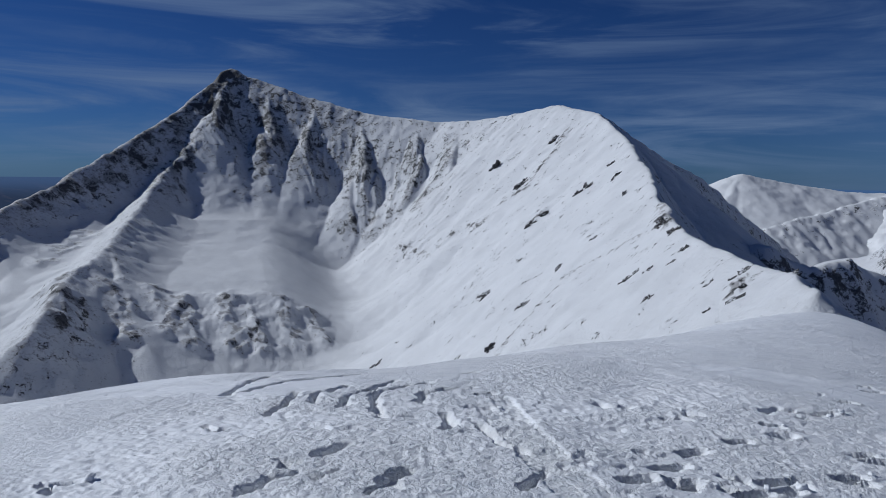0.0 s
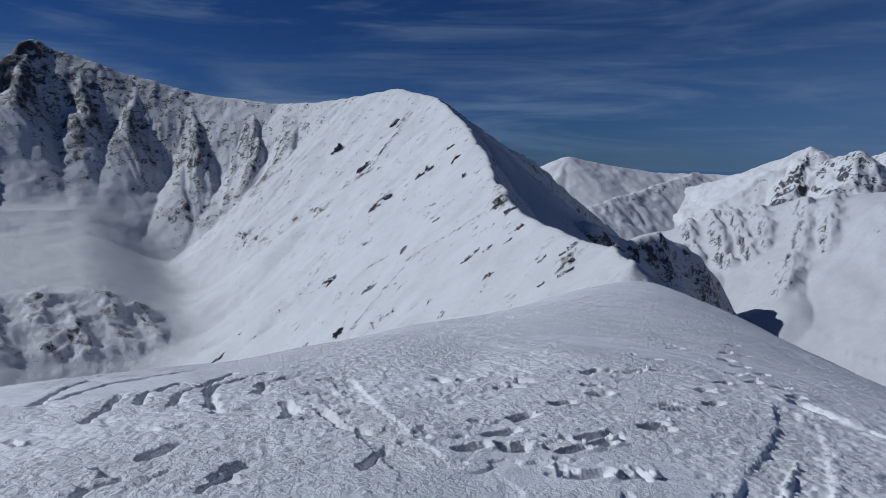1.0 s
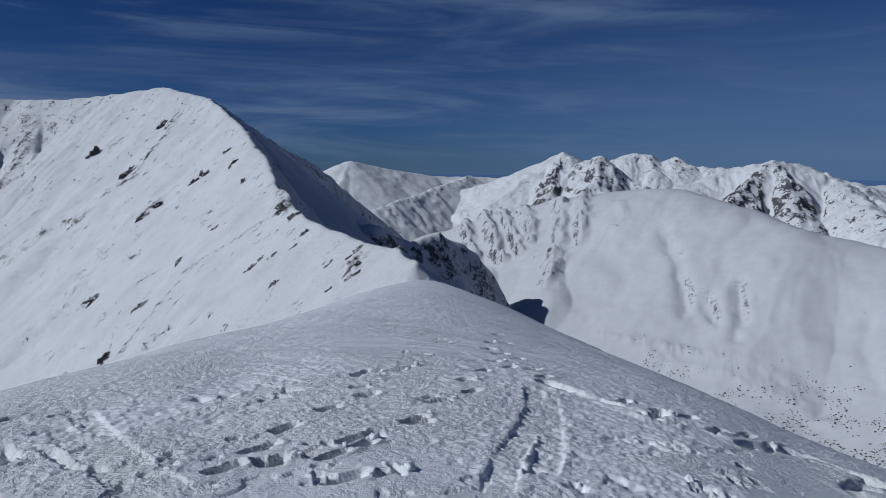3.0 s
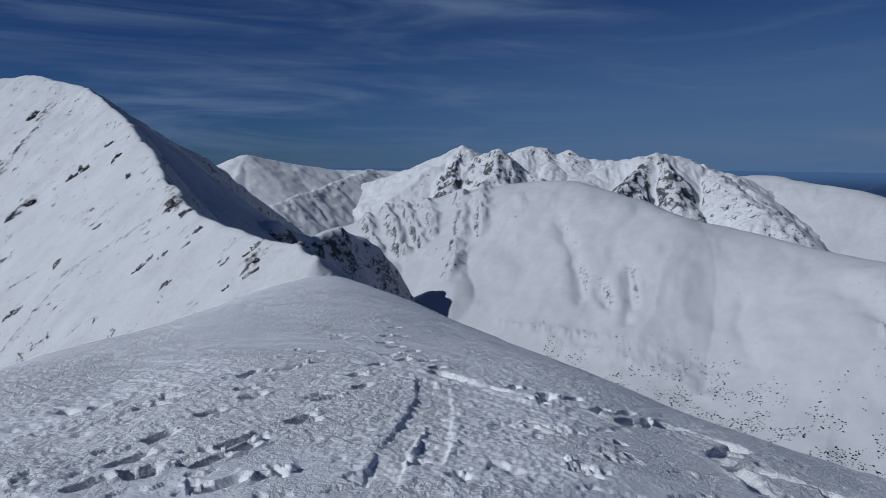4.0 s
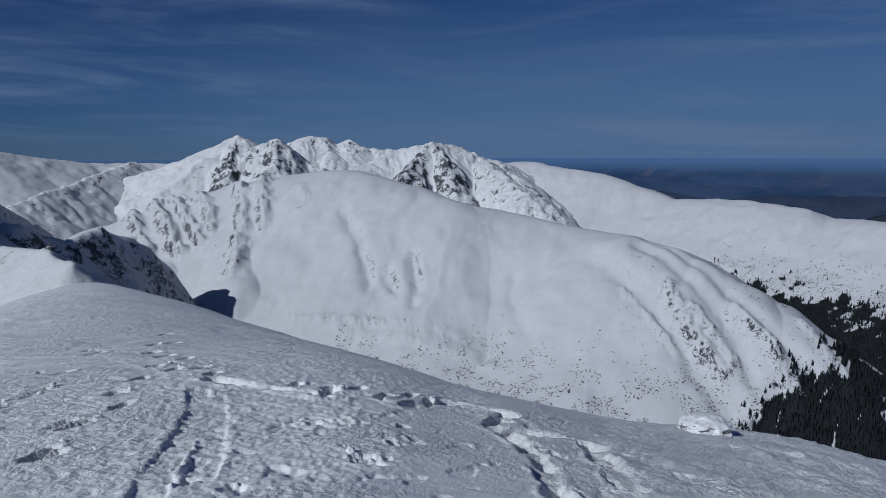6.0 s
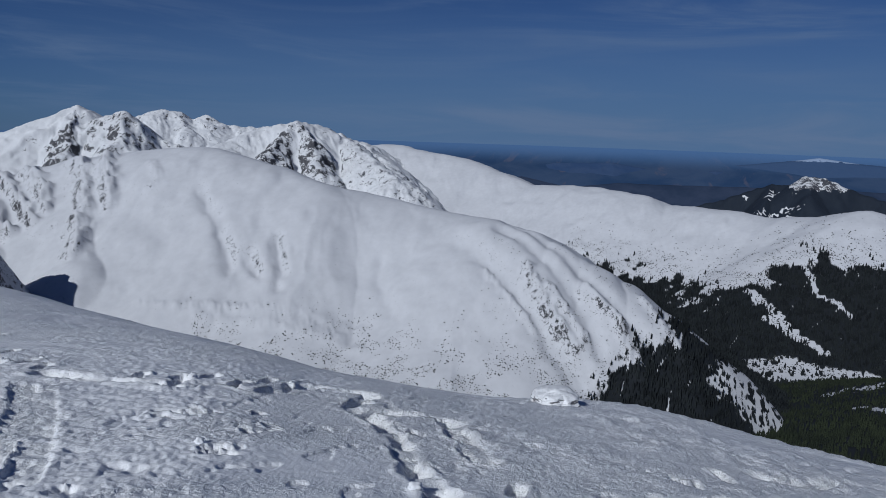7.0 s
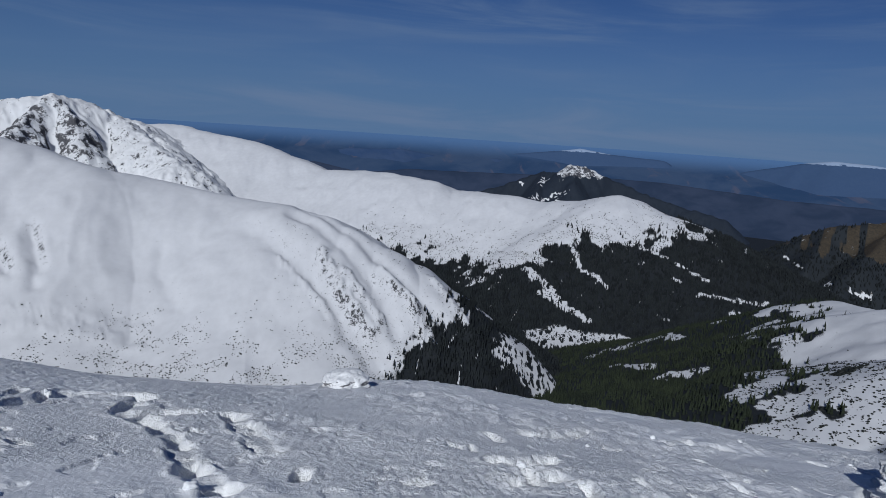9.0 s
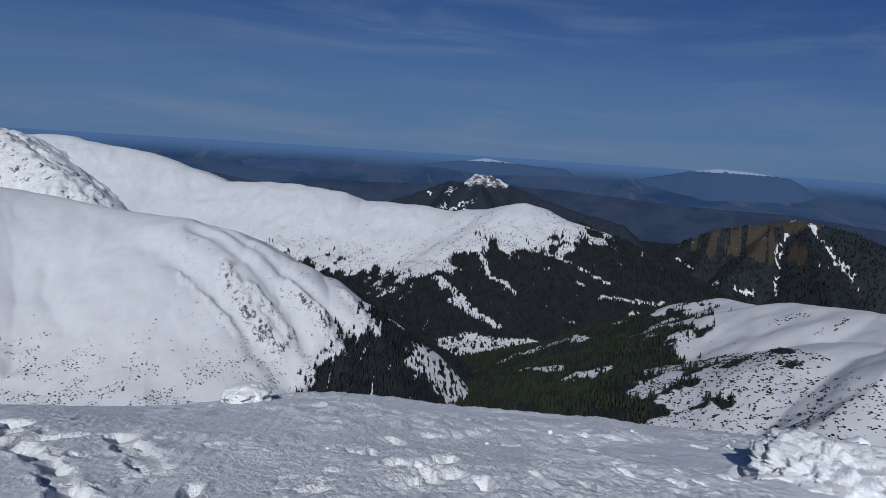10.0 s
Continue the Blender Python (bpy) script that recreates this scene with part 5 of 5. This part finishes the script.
heap = lump(0.95, 6, 0.95, 4, (1.0, 1.0, 0.46))
heap.materials.append(ground_mat)
mx, my = MOUND[0]
mound = new("snow_lump", heap)
mound.location = (mx, my, on_ground(mx, my) + 0.0)
tagged(mound, "large broken lump of wind-packed snow on the crest", "snow lump")
# broken slabs that stick to the lump
for i in range(6):
    piece = lump(1.0, 4, 0.7, 40 + i, (1.0, 0.75, 0.32))
    piece.materials.append(ground_mat)
    piece.polygons.foreach_set("use_smooth", np.ones(len(piece.polygons), dtype=bool))
    slab_part = new("snow_slab", piece)
    slab_part.parent = mound
    turn, size = i * 1.05 + dice.uniform(-0.3, 0.3), dice.uniform(0.22, 0.36)
    slab_part.matrix_basis = Matrix.Translation((math.cos(turn) * 0.62, math.sin(turn) * 0.62, dice.uniform(0.16, 0.3))) @ Euler((dice.uniform(-0.5, 0.5), dice.uniform(-0.5, 0.5), turn)).to_matrix().to_4x4() @ Matrix.Diagonal((size, size, size, 1))
slab = lump(0.36, 4, 0.6, 8, (1.0, 0.7, 0.75))
slab.materials.append(snow_mat)
bx, by = BLOCK[0]
block = new("snow_block", slab)
block.location = (bx, by, on_ground(bx, by) + 0.08)
tagged(block, "white block of snow standing on the crest", "snow block")

clods = [lump(1.0, 3, 0.9, 20 + i, (1.2, 0.9, 0.7)) for i in range(5)]
for c in clods + [rock, heap, slab]:
    c.polygons.foreach_set("use_smooth", np.ones(len(c.polygons), dtype=bool))
for c in clods:
    c.materials.append(snow_mat)
spots = []
for px, py, head, a, b, depth in PRINTS[::2]:
    if depth > 0.05:
        along = a + dice.uniform(0.02, 0.12)
        spots.append((px + math.cos(head) * along + dice.uniform(-0.06, 0.06), py + math.sin(head) * along + dice.uniform(-0.06, 0.06), dice.uniform(0.018, 0.045)))
for i, (px, py, size) in enumerate(spots):
    ob = new("snow_clod", clods[i % 5])
    ob.matrix_world = pose(px, py, on_ground(px, py) + size * 0.25, 0, 0, dice.uniform(0, 360)) @ Matrix.Diagonal((size, size, size, 1))
    tagged(ob, "small clod of kicked-up snow beside the tracks", "snow clod", group="clods along the tracks")
